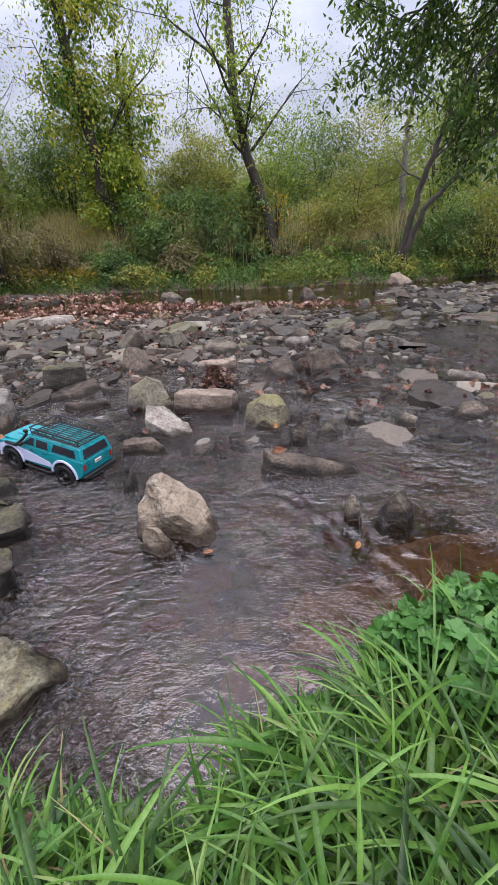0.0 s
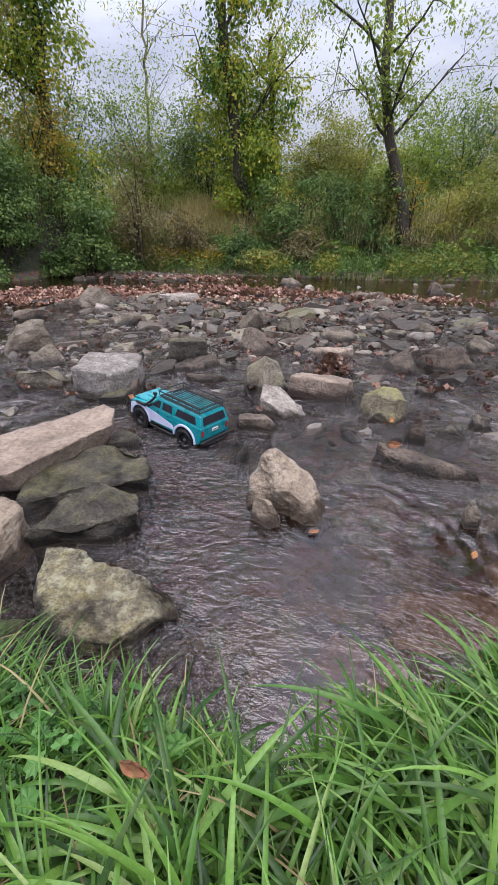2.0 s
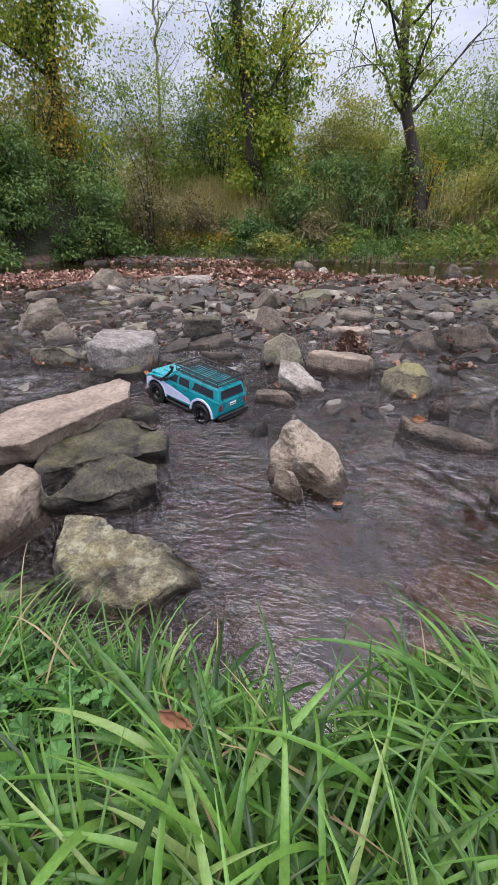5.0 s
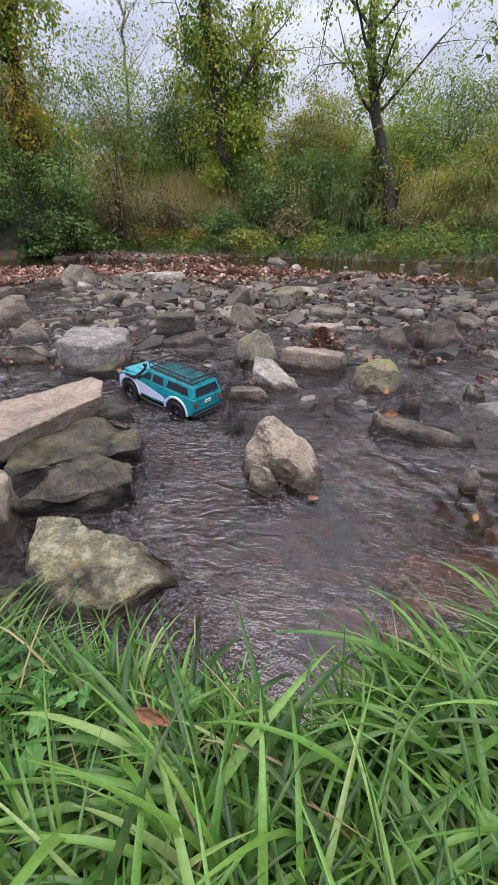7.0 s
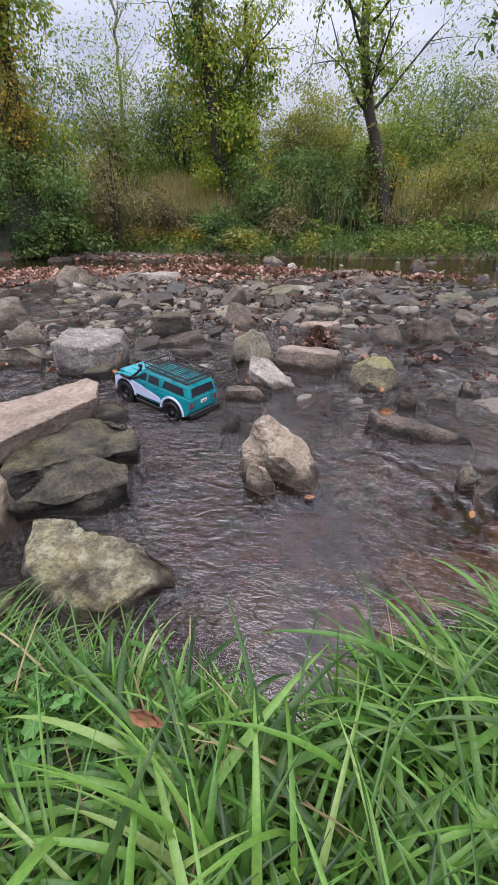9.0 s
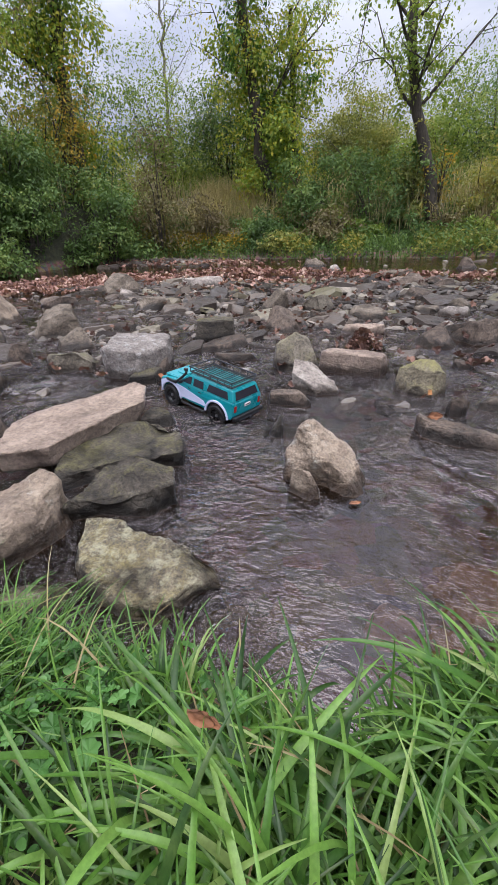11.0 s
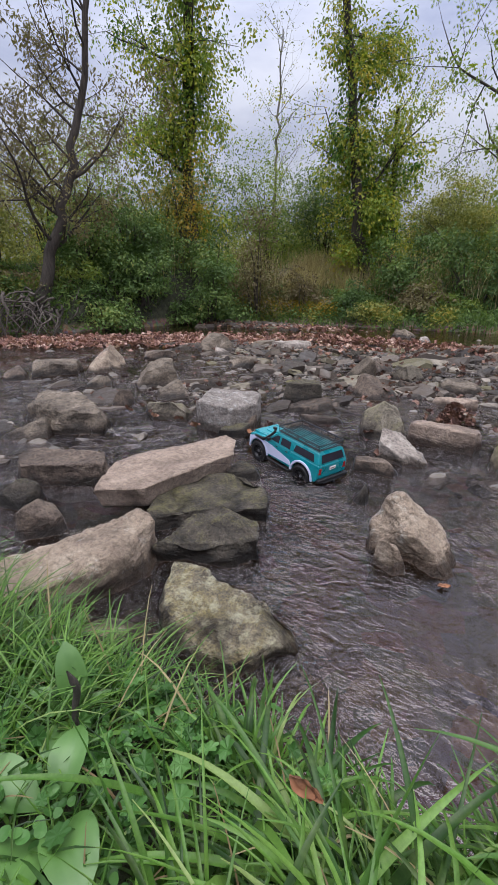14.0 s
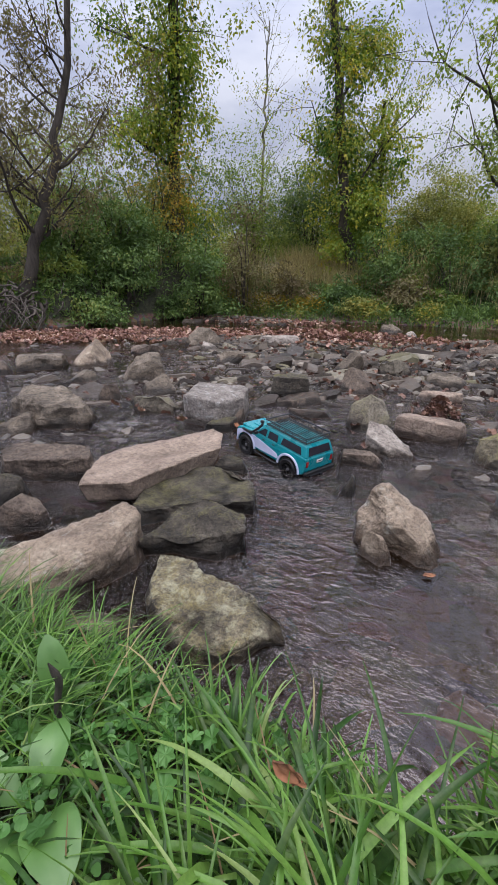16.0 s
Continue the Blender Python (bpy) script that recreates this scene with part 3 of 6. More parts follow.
def cut_stone(outline, top, mat, label, seed, slope=(0, 0), flare=0.25, bottom=-0.06, rough=1.0, chips=2, ledge=1.0, chip=0.3, lean=(0, 0), edge=0.06):
    """A stone with a drawn outline at its place, a leaning top and broken, flaring sides."""
    P = np.array(outline)
    c, half = (P.min(0) + P.max(0)) / 2, (P.max(0) - P.min(0)) / 2
    fine = 0.0085 * max(1.0, math.hypot(c[0] + 0.3, c[1]) / 1.2)
    me = rock_mesh("stone", M[mat], outline=P - c, top=top - bottom, bottom=0.0, seed=seed, slope=slope, flare=flare, chips=chips, chip=chip, detail=fine, rough=rough, strata=ledge, lean=lean, edge=edge)
    ob = new("stone", me)
    ob.matrix_basis = pose(c[0], c[1], bottom)
    TAKEN.append((c[0], c[1], 0.45 * float(max(half)) * 2))
    return tagged(ob, label, "stone", "stones in the creek")


TAKEN = []


def st(x, y, length, deep, high, turn, mat, shape, label, tilt=(0, 0), peak=(0, 0)):
    TAKEN.append((x, y, 0.45 * max(length, deep)))
    return place_stone((x, y, length, deep, high, turn), label, mat, shape, 100 + len(TAKEN), tilt=tilt, peak=peak)


st(-0.475, 0.895, 0.095, 0.07, 0.075, 20, "tan", "boulder", "small tan stone leaning against a boulder")
cut_stone([(-0.69, 1.66), (-0.7, 1.74), (-0.63, 1.79), (-0.52, 1.74), (-0.5, 1.67), (-0.58, 1.62)], 0.075, "pale", "pale pointed stone with a wet dark foot", 31, (-0.85, 0.1), 0.06, -0.05, chips=3, chip=0.25, rough=0.8, edge=0.05)
st(-0.738, 2, 0.235, 0.2, 0.13, 10, "moss", "boulder", "yellow-green algae-covered rounded stone", peak=(-0.1, 0))
st(-0.467, 2.001, 0.31, 0.14, 0.095, -8, "buff", "block", "reddish-brown oblong stone in shallow water")
st(-0.684, 1.53, 0.19, 0.11, 0.05, -10, "brown", "slab", "flat wet brown stone", tilt=(0, 4))
st(-1.4, 1.62, 0.19, 0.12, 0.045, 35, "darkmoss", "slab", "low dark green mossy stone")
st(-1.888, 1.744, 0.27, 0.22, 0.076, 39, "moss", "slab", "flat green-stained stone in shallow water")
st(-3.322, 2.665, 0.394, 0.4, 0.2, 47, "tan", "boulder", "large pale grey boulder")
st(-2.295, 1.152, 0.26, 0.24, 0.13, 57, "grey", "boulder", "grey broken stone in shallow water")
st(-1.643, 0.655, 0.14, 0.12, 0.085, 59, "darkmoss", "boulder", "dark mossy rounded stone")
st(-1.431, 0.57, 0.15, 0.12, 0.09, 57, "brown", "boulder", "dark brown stone in shallow water")
st(-3.57, 2.335, 0.41, 0.4, 0.1, 53, "grey", "slab", "grey flat stone in shallow water")
st(-2.551, 2.39, 0.36, 0.36, 0.16, 41, "grey", "boulder", "grey-green rounded boulder in shallow water")
st(-2.128, 2.125, 0.25, 0.22, 0.115, 38, "grey", "boulder", "grey angular stone in shallow water")
st(-2.849, 2.127, 0.18, 0.18, 0.078, 48, "grey", "boulder", "small grey stone in shallow water")
st(-2.322, 1.806, 0.14, 0.12, 0.078, 46, "brown", "boulder", "small brown stone in shallow water")
st(-3.129, 4.169, 0.405, 0.36, 0.19, 33, "grey", "boulder", "dark-sided grey boulder on the gravel bar")
st(-3.318, 3.38, 0.333, 0.3, 0.085, 40, "brown", "slab", "flat brown stone in shallow water")
st(-2.33, 3.413, 0.309, 0.25, 0.09, 29, "grey", "slab", "flat grey stone in shallow water")
st(-2.456, 4.801, 0.52, 0.5, 0.09, 23, "pale", "slab", "broad pale flat stone among leaves")
st(-1.274, 3.404, 0.19, 0.14, 0.17, 15, "grey", "slab", "grey stone leaning on edge", tilt=(0, 40))
st(-0.985, 2.803, 0.31, 0.28, 0.105, 12, "brown", "boulder", "brown broken stone heap")
st(-0.891, 3.484, 0.32, 0.3, 0.12, 9, "moss", "boulder", "greenish rounded stone in shallow water")
st(-0.491, 3.308, 0.29, 0.22, 0.064, 2, "grey", "slab", "flat grey stone in shallow water")
st(-1.37, 2.518, 0.22, 0.2, 0.12, 21, "darkmoss", "block", "dark mossy blocky stone")
st(-2.843, 3.947, 0.3, 0.28, 0.08, 31, "pale", "boulder", "pale low stone in shallow water")
st(-1.525, 7.088, 0.43, 0.4, 0.12, 9, "grey", "boulder", "grey stone at the pool's edge")
st(-1.168, 6.341, 0.22, 0.2, 0.08, 7, "pale", "boulder", "small pale stone in shallow water")
st(-3.585, 1.94, 0.2, 0.18, 0.09, 57, "brown", "boulder", "brown stone in shallow water")
st(-0.354, 5.635, 0.416, 0.38, 0.09, 0, "grey", "slab", "grey flat stone in shallow water")
st(-0.651, 1.217, 0.065, 0.05, 0.045, 13, "darkmoss", "boulder", "small dark green stone")
st(-1.093, 1.2, 0.14, 0.09, 0.045, 29, "darkmoss", "slab", "dark wet stone under a slab")
st(-1.426, 1.758, 0.19, 0.13, 0.055, 30, "brown", "slab", "brown flat stone beside a block")
st(-1.093, 2.08, 0.25, 0.13, 0.03, 19, "brown", "slab", "flat wet stone awash")
cut_stone([(-0.235, 1.76), (-0.25, 1.83), (-0.18, 1.89), (-0.1, 1.86), (-0.075, 1.78), (-0.14, 1.72)], 0.115, "yellow", "pointed yellow-green algae stone in the water", 17, (0.1, 0.2), 0.5, -0.07, chips=7, ledge=0.15, rough=1.2, chip=0.5)
st(-0.03, 1.335, 0.37, 0.13, 0.042, -14, "brown", "slab", "long flat brown stone with a pale end")
st(-0.047, 1.557, 0.085, 0.07, 0.04, -9, "brown", "boulder", "small dark stone in shallow water")
st(0.101, 1.632, 0.115, 0.08, 0.045, -13, "grey", "boulder", "small grey stone in shallow water")
st(0.219, 1.789, 0.1, 0.09, 0.055, -16, "grey", "boulder", "small grey stone in shallow water")
st(0.202, 2.739, 0.39, 0.28, 0.105, -10, "brown", "boulder", "brown low wide boulder")
st(0.494, 3.192, 0.18, 0.18, 0.07, -14, "grey", "boulder", "grey stone in shallow water")
st(0.042, 2.153, 0.1, 0.07, 0.03, -9, "brown", "slab", "small flat stone in shallow water")
st(0.19, 3.776, 0.24, 0.25, 0.07, -7, "grey", "boulder", "grey stone in shallow water")
st(-0.166, 4.904, 0.34, 0.34, 0.1, -2, "brown", "boulder", "brown stone in shallow water")
st(0.154, 4.953, 0.33, 0.3, 0.085, -5, "brown", "boulder", "brown stone in shallow water")
st(-0.482, 2.807, 0.28, 0.14, 0.055, 4, "buff", "slab", "flat buff stone in shallow water")
st(-0.081, 3.544, 0.19, 0.15, 0.045, -3, "grey", "slab", "flat grey stone in shallow water")
st(0.19, 1.048, 0.11, 0.09, 0.078, -20, "grey", "boulder", "grey-green rounded stone near the bank")
st(0.068, 1.033, 0.055, 0.045, 0.05, -14, "grey", "boulder", "small pointed grey stone")
st(0.226, 1.759, 0.085, 0.08, 0.06, -13, "grey", "boulder", "small grey stone in shallow water")
st(0.454, 1.741, 0.105, 0.09, 0.05, -20, "grey", "boulder", "small grey stone in shallow water")
st(0.989, 2.396, 0.24, 0.12, 0.045, -26, "pale", "slab", "pale flat stone in shallow water")
st(0.117, 3.5, 0.26, 0.2, 0.06, -5, "pale", "slab", "pale flat stone in shallow water")
st(1.222, 5.864, 0.26, 0.24, 0.11, -14, "grey", "boulder", "grey stone in shallow water")
st(2.436, 8.386, 0.45, 0.4, 0.2, -17, "buff", "boulder", "reddish stone at the far bank")
st(0.643, 2.832, 0.15, 0.13, 0.045, -16, "grey", "boulder", "small grey stone in shallow water")
st(0.771, 1.829, 0.15, 0.1, 0.04, -27, "brown", "slab", "small flat stone in shallow water")
st(0.848, 2.853, 0.1, 0.09, 0.035, -20, "grey", "slab", "small flat stone in shallow water")
st(0.6, 6.75, 0.3, 0.24, 0.11, 10, "brown", "boulder", "black wet stone in the pool")

cut_stone([(-0.525, 0.955), (-0.54, 1.03), (-0.49, 1.085), (-0.41, 1.075), (-0.325, 1.01), (-0.355, 0.93)], 0.108, "tan", "tan angular boulder rising from the water", 10, (-0.62, 0.15), 0.24, -0.07, rough=2.0, chips=7, ledge=0.5, chip=0.36, lean=(-0.12, 0.0))
cut_stone([(-1.35, 0.69), (-1.45, 0.89), (-1.36, 1.12), (-1.25, 1.33), (-1.18, 1.29), (-1.11, 1.16), (-1.17, 0.95), (-1.21, 0.77)], 0.11, "buff", "long buff sandstone slab propped on other stones", 11, (0.05, 0.12), -0.16, 0.035, chips=2, chip=0.3)
cut_stone([(-1.34, 0.3), (-1.22, 0.46), (-1.17, 0.58), (-1.12, 0.655), (-1.06, 0.64), (-1.015, 0.54), (-1.1, 0.36), (-1.2, 0.24)], 0.085, "tan", "tan wedge-shaped slab beside the grassy bank", 12, (0.1, 0.42), 0.25, -0.06)
cut_stone([(-1.09, 0.66), (-1.08, 0.73), (-1.03, 0.82), (-0.93, 0.84), (-0.83, 0.81), (-0.795, 0.75), (-0.85, 0.7), (-1.04, 0.61)], 0.07, "darkmoss", "dark layered slab with moss patches", 13, (-0.05, 0.25), 0.12, -0.07, rough=1.6, chips=3)
cut_stone([(-1.19, 0.77), (-1.31, 1.03), (-1.27, 1.11), (-1.085, 1.11), (-0.93, 1.06), (-0.875, 0.94), (-1.04, 0.83), (-1.14, 0.74)], 0.055, "darkmoss", "dark mossy flat slab at water level", 14, (-0.1, 0.12), 0.1, -0.07, rough=1.6, chips=3)
cut_stone([(-0.9, 0.49), (-0.935, 0.57), (-0.91, 0.6), (-0.77, 0.56), (-0.61, 0.545), (-0.59, 0.51), (-0.615, 0.48), (-0.665, 0.395), (-0.73, 0.39), (-0.85, 0.44)], 0.05, "lichen", "yellow-grey lichen-crusted flat rock by the bank", 15, (-0.15, 0.2), 0.15, -0.07, chips=3, chip=0.22, rough=1.3)
cut_stone([(-1.62, 1.64), (-1.72, 1.93), (-1.54, 1.98), (-1.41, 1.95), (-1.36, 1.81), (-1.42, 1.62)], 0.145, "block", "squared pale grey stone block with a rough face", 21, (0, 0.03), 0.05, -0.04, rough=0.55, chips=1, chip=0.15, edge=0.04)
cut_stone([(-2.49, 1.31), (-2.58, 1.45), (-2.44, 1.56), (-2.04, 1.42), (-1.96, 1.31), (-2.21, 1.21)], 0.118, "grey", "pinkish-grey blocky stone with broken edges", 22, (0.05, 0.1), 0.2, -0.05, rough=1.5, chips=2)
cut_stone([(-1.9, 0.82), (-1.89, 0.87), (-1.62, 0.97), (-1.53, 0.975), (-1.505, 0.885), (-1.77, 0.74)], 0.085, "brown", "brown flat slab lying in the water", 16, (0, 0.1), 0.2, -0.06)
st(-0.95, 0.37, 0.2, 0.13, 0.03, 20, "lichen", "slab", "low lichen-grey stone half under the turf")
st(-1.28, 0.98, 0.3, 0.2, 0.02, 30, "brown", "slab", "dark wet stone beneath a slab")

# silty shelf just under the surface by the bank
m, n, l = material("brown_silt")
co = n.new("ShaderNodeTexCoord").outputs["Object"]
g1, g2 = noise_node(n, l, co, 12, 7, 0.65, 0.5), noise_node(n, l, co, 70, 5, 0.65)
base = ramp(n, l, g1, [(0.3, (0.12, 0.074, 0.042)), (0.5, (0.31, 0.2, 0.115)), (0.7, (0.45, 0.31, 0.185))])
finish(n, l, mixed(n, l, 0.4, base, ramp(n, l, g2, [(0.3, (0.55, 0.53, 0.5)), (0.7, (1.35, 1.35, 1.35))]), "MULTIPLY"), 0.8, g1, 0.8, 0.02)
M["silt"] = m
cut_stone([(-0.12, 0.62), (-0.1, 0.8), (0.02, 0.88), (0.16, 0.86), (0.2, 0.72), (0.06, 0.6)], -0.03, "silt", "silt-covered rock shelf under shallow water", 18, (0.2, -0.2), 0.9, -0.12, rough=2.6, chips=9, chip=0.6)
cut_stone([(0.12, 0.82), (0.16, 1.0), (0.36, 1.06), (0.56, 0.95), (0.5, 0.78), (0.3, 0.72)], -0.028, "silt", "silt-covered rock shelf under shallow water", 19, (0.1, -0.1), 0.9, -0.12, rough=2.6, chips=9, chip=0.6)
cut_stone([(-0.3, 0.5), (-0.28, 0.62), (-0.16, 0.66), (-0.05, 0.58), (-0.1, 0.46)], -0.05, "silt", "silt-covered rock shelf under shallow water", 20, (0.1, -0.1), 0.9, -0.12, rough=2.6, chips=9, chip=0.6)

# smaller stones scattered over the bars and shallows
LITTLE = []
for i in range(16):
    shape = ("slab", "slab", "boulder", "slab")[i % 4]
    r = np.random.default_rng(400 + i)
    flat = shape == "slab"
    me = rock_mesh("stone", M[("brown", "grey", "brown", "buff", "grey", "darkmoss", "brown", "grey")[i % 8]], outline=rough_outline(1.0, r.uniform(0.55, 0.95), shape, r), top=r.uniform(0.15, 0.25) if flat else r.uniform(0.27, 0.4), bottom=0.0, seed=400 + i, slope=r.normal(0, 0.25, 2), flare=0.1 if flat else 0.3, chips=5, chip=0.45, detail=0.09, unit=4.5)
    LITTLE.append(me)


def bar_weight(x, y):
    """How stony the bed is: thick on the riffle, thin in the pools."""
    w = math.exp(-(((x + 1.3) / 1.9) ** 2 + ((y - 3.9) / 1.5) ** 2)) + 1.1 * math.exp(-(((x + 2.5) / 1.1) ** 2 + ((y - 2.0) / 0.95) ** 2))
    w += 0.8 * math.exp(-(((x - 2.6) / 1.5) ** 2 + ((y - 5.6) / 1.8) ** 2)) + 0.6 * math.exp(-(((x + 4.3) / 1.4) ** 2 + ((y - 7.6) / 0.5) ** 2))
    w += 0.35 * math.exp(-(((x - 0.6) / 0.9) ** 2 + ((y - 2.6) / 0.9) ** 2))
    if x > -2.8 and y > 5.6 - 0.1 * x:
        w *= 0.05 if x < 1.6 else 0.5
    if x < -3.6 and y < 5.6:
        w *= 0.1
    if 1.1 < x < 2.3 and 2.4 < y < 4.8:
        w *= 0.15
    return w


def scatter(count, lo, hi, gap, clear, tries=60000):
    out, k = [], len(TAKEN)
    T = np.zeros((k + count, 3))
    T[:k] = TAKEN
    for _ in range(tries):
        if len(out) >= count:
            break
        x, y = rng.uniform(-5.6, 4.6), rng.uniform(0.75, 8.4)
        if (y < 1.55 and x > -1.4) or rng.uniform() > bar_weight(x, y) or y > float(far_y(x)) - 0.1 or y < float(near_y(x)) + 0.4:
            continue
        s = lo + (hi - lo) * rng.uniform() ** 2.2
        if np.any((x - T[:k, 0]) ** 2 + (y - T[:k, 1]) ** 2 < (clear * (T[:k, 2] + 0.5 * s)) ** 2):
            continue
        T[k] = (x, y, 0.5 * s * gap)
        k += 1
        out.append((x, y, s))
    TAKEN[:] = [tuple(t) for t in T[:k]]
    return out


for x, y, s in scatter(297, 0.1, 0.36, 0.75, 0.8):
    k = int(rng.integers(len(LITTLE)))
    ob = new("stone", LITTLE[k])
    z = max(min(float(land(np.array([x]), np.array([y]))[0]), 0.03), -0.06)
    ob.matrix_basis = pose(x, y, z - 0.05 * s, rng.normal(0, 11), rng.normal(0, 11), rng.uniform(0, 360)) @ Matrix.Diagonal((s, s, s * 0.95, 1))
    tagged(ob, "small broken creek stone half out of the water", "stone", "small stones in the creek")

# broken rubble of the riffle, too much to count
RV, RF, count = [], [], 0
flakes = []
for i in range(48):
    r = np.random.default_rng(700 + i)
    bm = rock_bm(rough_outline(1.0, r.uniform(0.5, 0.95), "slab", r), r.uniform(0.1, 0.24), 0.0, 700 + i, r.normal(0, 0.35, 2), 0.1, 4, 0.5, 0.0, 0.45, 5.0, 0.8)
    bm.verts.index_update()
    flakes.append((np.array([v.co[:] for v in bm.verts]), np.array([[v.index for v in f.verts] for f in bm.faces])))
    bm.free()
for x, y, s in scatter(1400, 0.07, 0.3, 0.5, 0.66) + scatter(2200, 0.035, 0.12, 0.5, 0.6, 40000):
    z = max(min(float(land(np.array([x]), np.array([y]))[0]), 0.03), -0.05)
    v, f = flakes[int(rng.integers(len(flakes)))]
    R = np.array(Euler((rng.normal(0, 0.14), rng.normal(0, 0.14), rng.uniform(0, 6.28))).to_matrix())
    RV.append(v * 1.2 * s @ R.T + (x, y, z - 0.06 * s + rng.uniform(0, 0.02)))
    RF.append(f + count)
    count += len(v)
mesh_thing("rubble", np.concatenate(RV), np.concatenate(RF), M["rubble"], "broken wet brown and grey rubble over the riffle", "rubble", kind="stuff")

# gravel and shards between them
PV, PF = [], []
d2, f2 = ico(2)
shapes = []
for i in range(12):
    r = np.random.default_rng(900 + i)
    N = r.normal(0, 1, (11, 3))
    N /= np.linalg.norm(N, axis=1)[:, None]
    c = np.maximum(d2 @ N.T, 0.03) / r.uniform(0.6, 0.9, 11)
    shapes.append(d2 / np.maximum(c.max(1), 0.75)[:, None])
count = 0
for _ in range(30000):
    x, y = rng.uniform(-5.8, 5.2), rng.uniform(0.8, 8.6)
    if (y < 1.5 and x > -1.3) or rng.uniform() > 0.06 + bar_weight(x, y) or y > float(far_y(x)) + 0.1 or y < float(near_y(x)) + 0.15:
        continue
    s = 0.012 + 0.055 * rng.uniform() ** 2.5
    z = float(land(np.array([x]), np.array([y]))[0])
    a = rng.uniform(0, 6.28)
    q = shapes[int(rng.integers(12))] * np.array((s, s * rng.uniform(0.5, 0.9), s * rng.uniform(0.25, 0.6)))
    R = np.array(Euler((rng.normal(0, 0.3), rng.normal(0, 0.3), a)).to_matrix())
    PF.append(f2 + count)
    PV.append(q @ R.T + (x, y, max(z, -0.04) + 0.3 * s))
    count += len(d2)
    if len(PV) >= 3600:
        break
m, n, l = material("gravel")
geo = n.new("ShaderNodeNewGeometry")
base = ramp(n, l, geo.outputs["Random Per Island"], [(0.0, (0.04, 0.035, 0.03)), (0.4, (0.1, 0.085, 0.07)), (0.75, (0.16, 0.135, 0.108)), (0.95, (0.24, 0.205, 0.168))])
g1 = noise_node(n, l, geo.outputs["Position"], 120, 5, 0.65)
finish(n, l, mixed(n, l, 0.5, base, ramp(n, l, g1, [(0.3, (0.5, 0.5, 0.5)), (0.7, (1.4, 1.4, 1.4))]), "MULTIPLY"), 0.5, g1, 0.5, 0.004)
M["gravel"] = m
mesh_thing("gravel", np.concatenate(PV), np.concatenate(PF), m, "wet gravel and stone shards over the creek bed", "gravel", kind="stuff")


# ---- the model truck ----
M["teal"] = plain("teal_paint", (0.0, 0.215, 0.25), 0.28, 0.0, 0.06, 25, coat=0.6, bump=0.02)
M["white_paint"] = plain("white_paint", (0.55, 0.58, 0.76), 0.3, 0.0, 0.05, 25, coat=0.5, bump=0.02)
M["glass_dark"] = plain("dark_tinted_glass", (0.022, 0.022, 0.03), 0.08, 0.0, 0.1, 30, bump=0.0)
M["black"] = plain("black_plastic", (0.012, 0.012, 0.014), 0.42, 0.0, 0.2, 90)
M["rubber"] = plain("wet_black_rubber", (0.009, 0.009, 0.01), 0.38, 0.0, 0.3, 120, bump=0.2)
M["rim"] = plain("black_rim", (0.014, 0.014, 0.016), 0.28, 0.3, 0.2, 60)
M["steel"] = plain("grey_steel", (0.3, 0.3, 0.31), 0.35, 0.9, 0.15, 60)
M["tail"] = plain("red_lamp", (0.28, 0.02, 0.02), 0.2, 0.0, 0.1, 60)
M["lamp"] = plain("clear_lamp", (0.6, 0.62, 0.64), 0.1, 0.2, 0.05, 60)
M["plate"] = plain("white_plate", (0.72, 0.72, 0.72), 0.4, 0.0, 0.05, 60)
M["copper"] = plain("brown_metal", (0.3, 0.16, 0.08), 0.45, 0.6, 0.15, 60)


def box_bm(size, at=(0, 0, 0), bevel=0.002, seg=2, taper=None):
    bm = bmesh.new()
    bmesh.ops.create_cube(bm, size=1)
    for v in bm.verts:
        k = taper if taper and v.co.z > 0 else (1, 1)
        v.co = Vector((v.co.x * size[0] * k[0] + at[0], v.co.y * size[1] * k[1] + at[1], v.co.z * size[2] + at[2]))
    if bevel:
        bmesh.ops.bevel(bm, geom=bm.edges[:], offset=bevel, segments=seg, affect="EDGES", profile=0.5)
    return bm


def prism_bm(profile, y0, y1, bevel=0.0, seg=2, top=None):
    """A side profile (x, z) drawn through from y0 to y1. top: (z from, z to, inset) leans the sides in."""
    bm = bmesh.new()
    rings = []
    for y in (y0, y1):
        ring = []
        for x, z in profile:
            k = 0.0
            if top:
                k = max(0.0, min(1.0, (z - top[0]) / (top[1] - top[0]))) * top[2]
            ring.append(bm.verts.new((x, y - math.copysign(k, y), z)))
        rings.append(ring)
    a, b = rings
    bm.faces.new(a)
    bm.faces.new(b[::-1])
    for i in range(len(a)):
        j = (i + 1) % len(a)
        bm.faces.new((a[i], b[i], b[j], a[j]))
    bmesh.ops.recalc_face_normals(bm, faces=bm.faces)
    if bevel:
        e = [x for x in bm.edges if x.calc_face_angle(0) > 0.5]
        bmesh.ops.bevel(bm, geom=e, offset=bevel, segments=seg, affect="EDGES", profile=0.5, clamp_overlap=True)
    return bm


def rod_bm(points, radius, sides=8):
    v, f = tube(points, [radius] * len(points), sides)
    bm = bmesh.new()
    vs = [bm.verts.new(p) for p in v]
    for q in f:
        bm.faces.new([vs[int(i)] for i in q])
    for ring in (vs[:sides], vs[-sides:]):
        bm.faces.new(ring)
    return bm


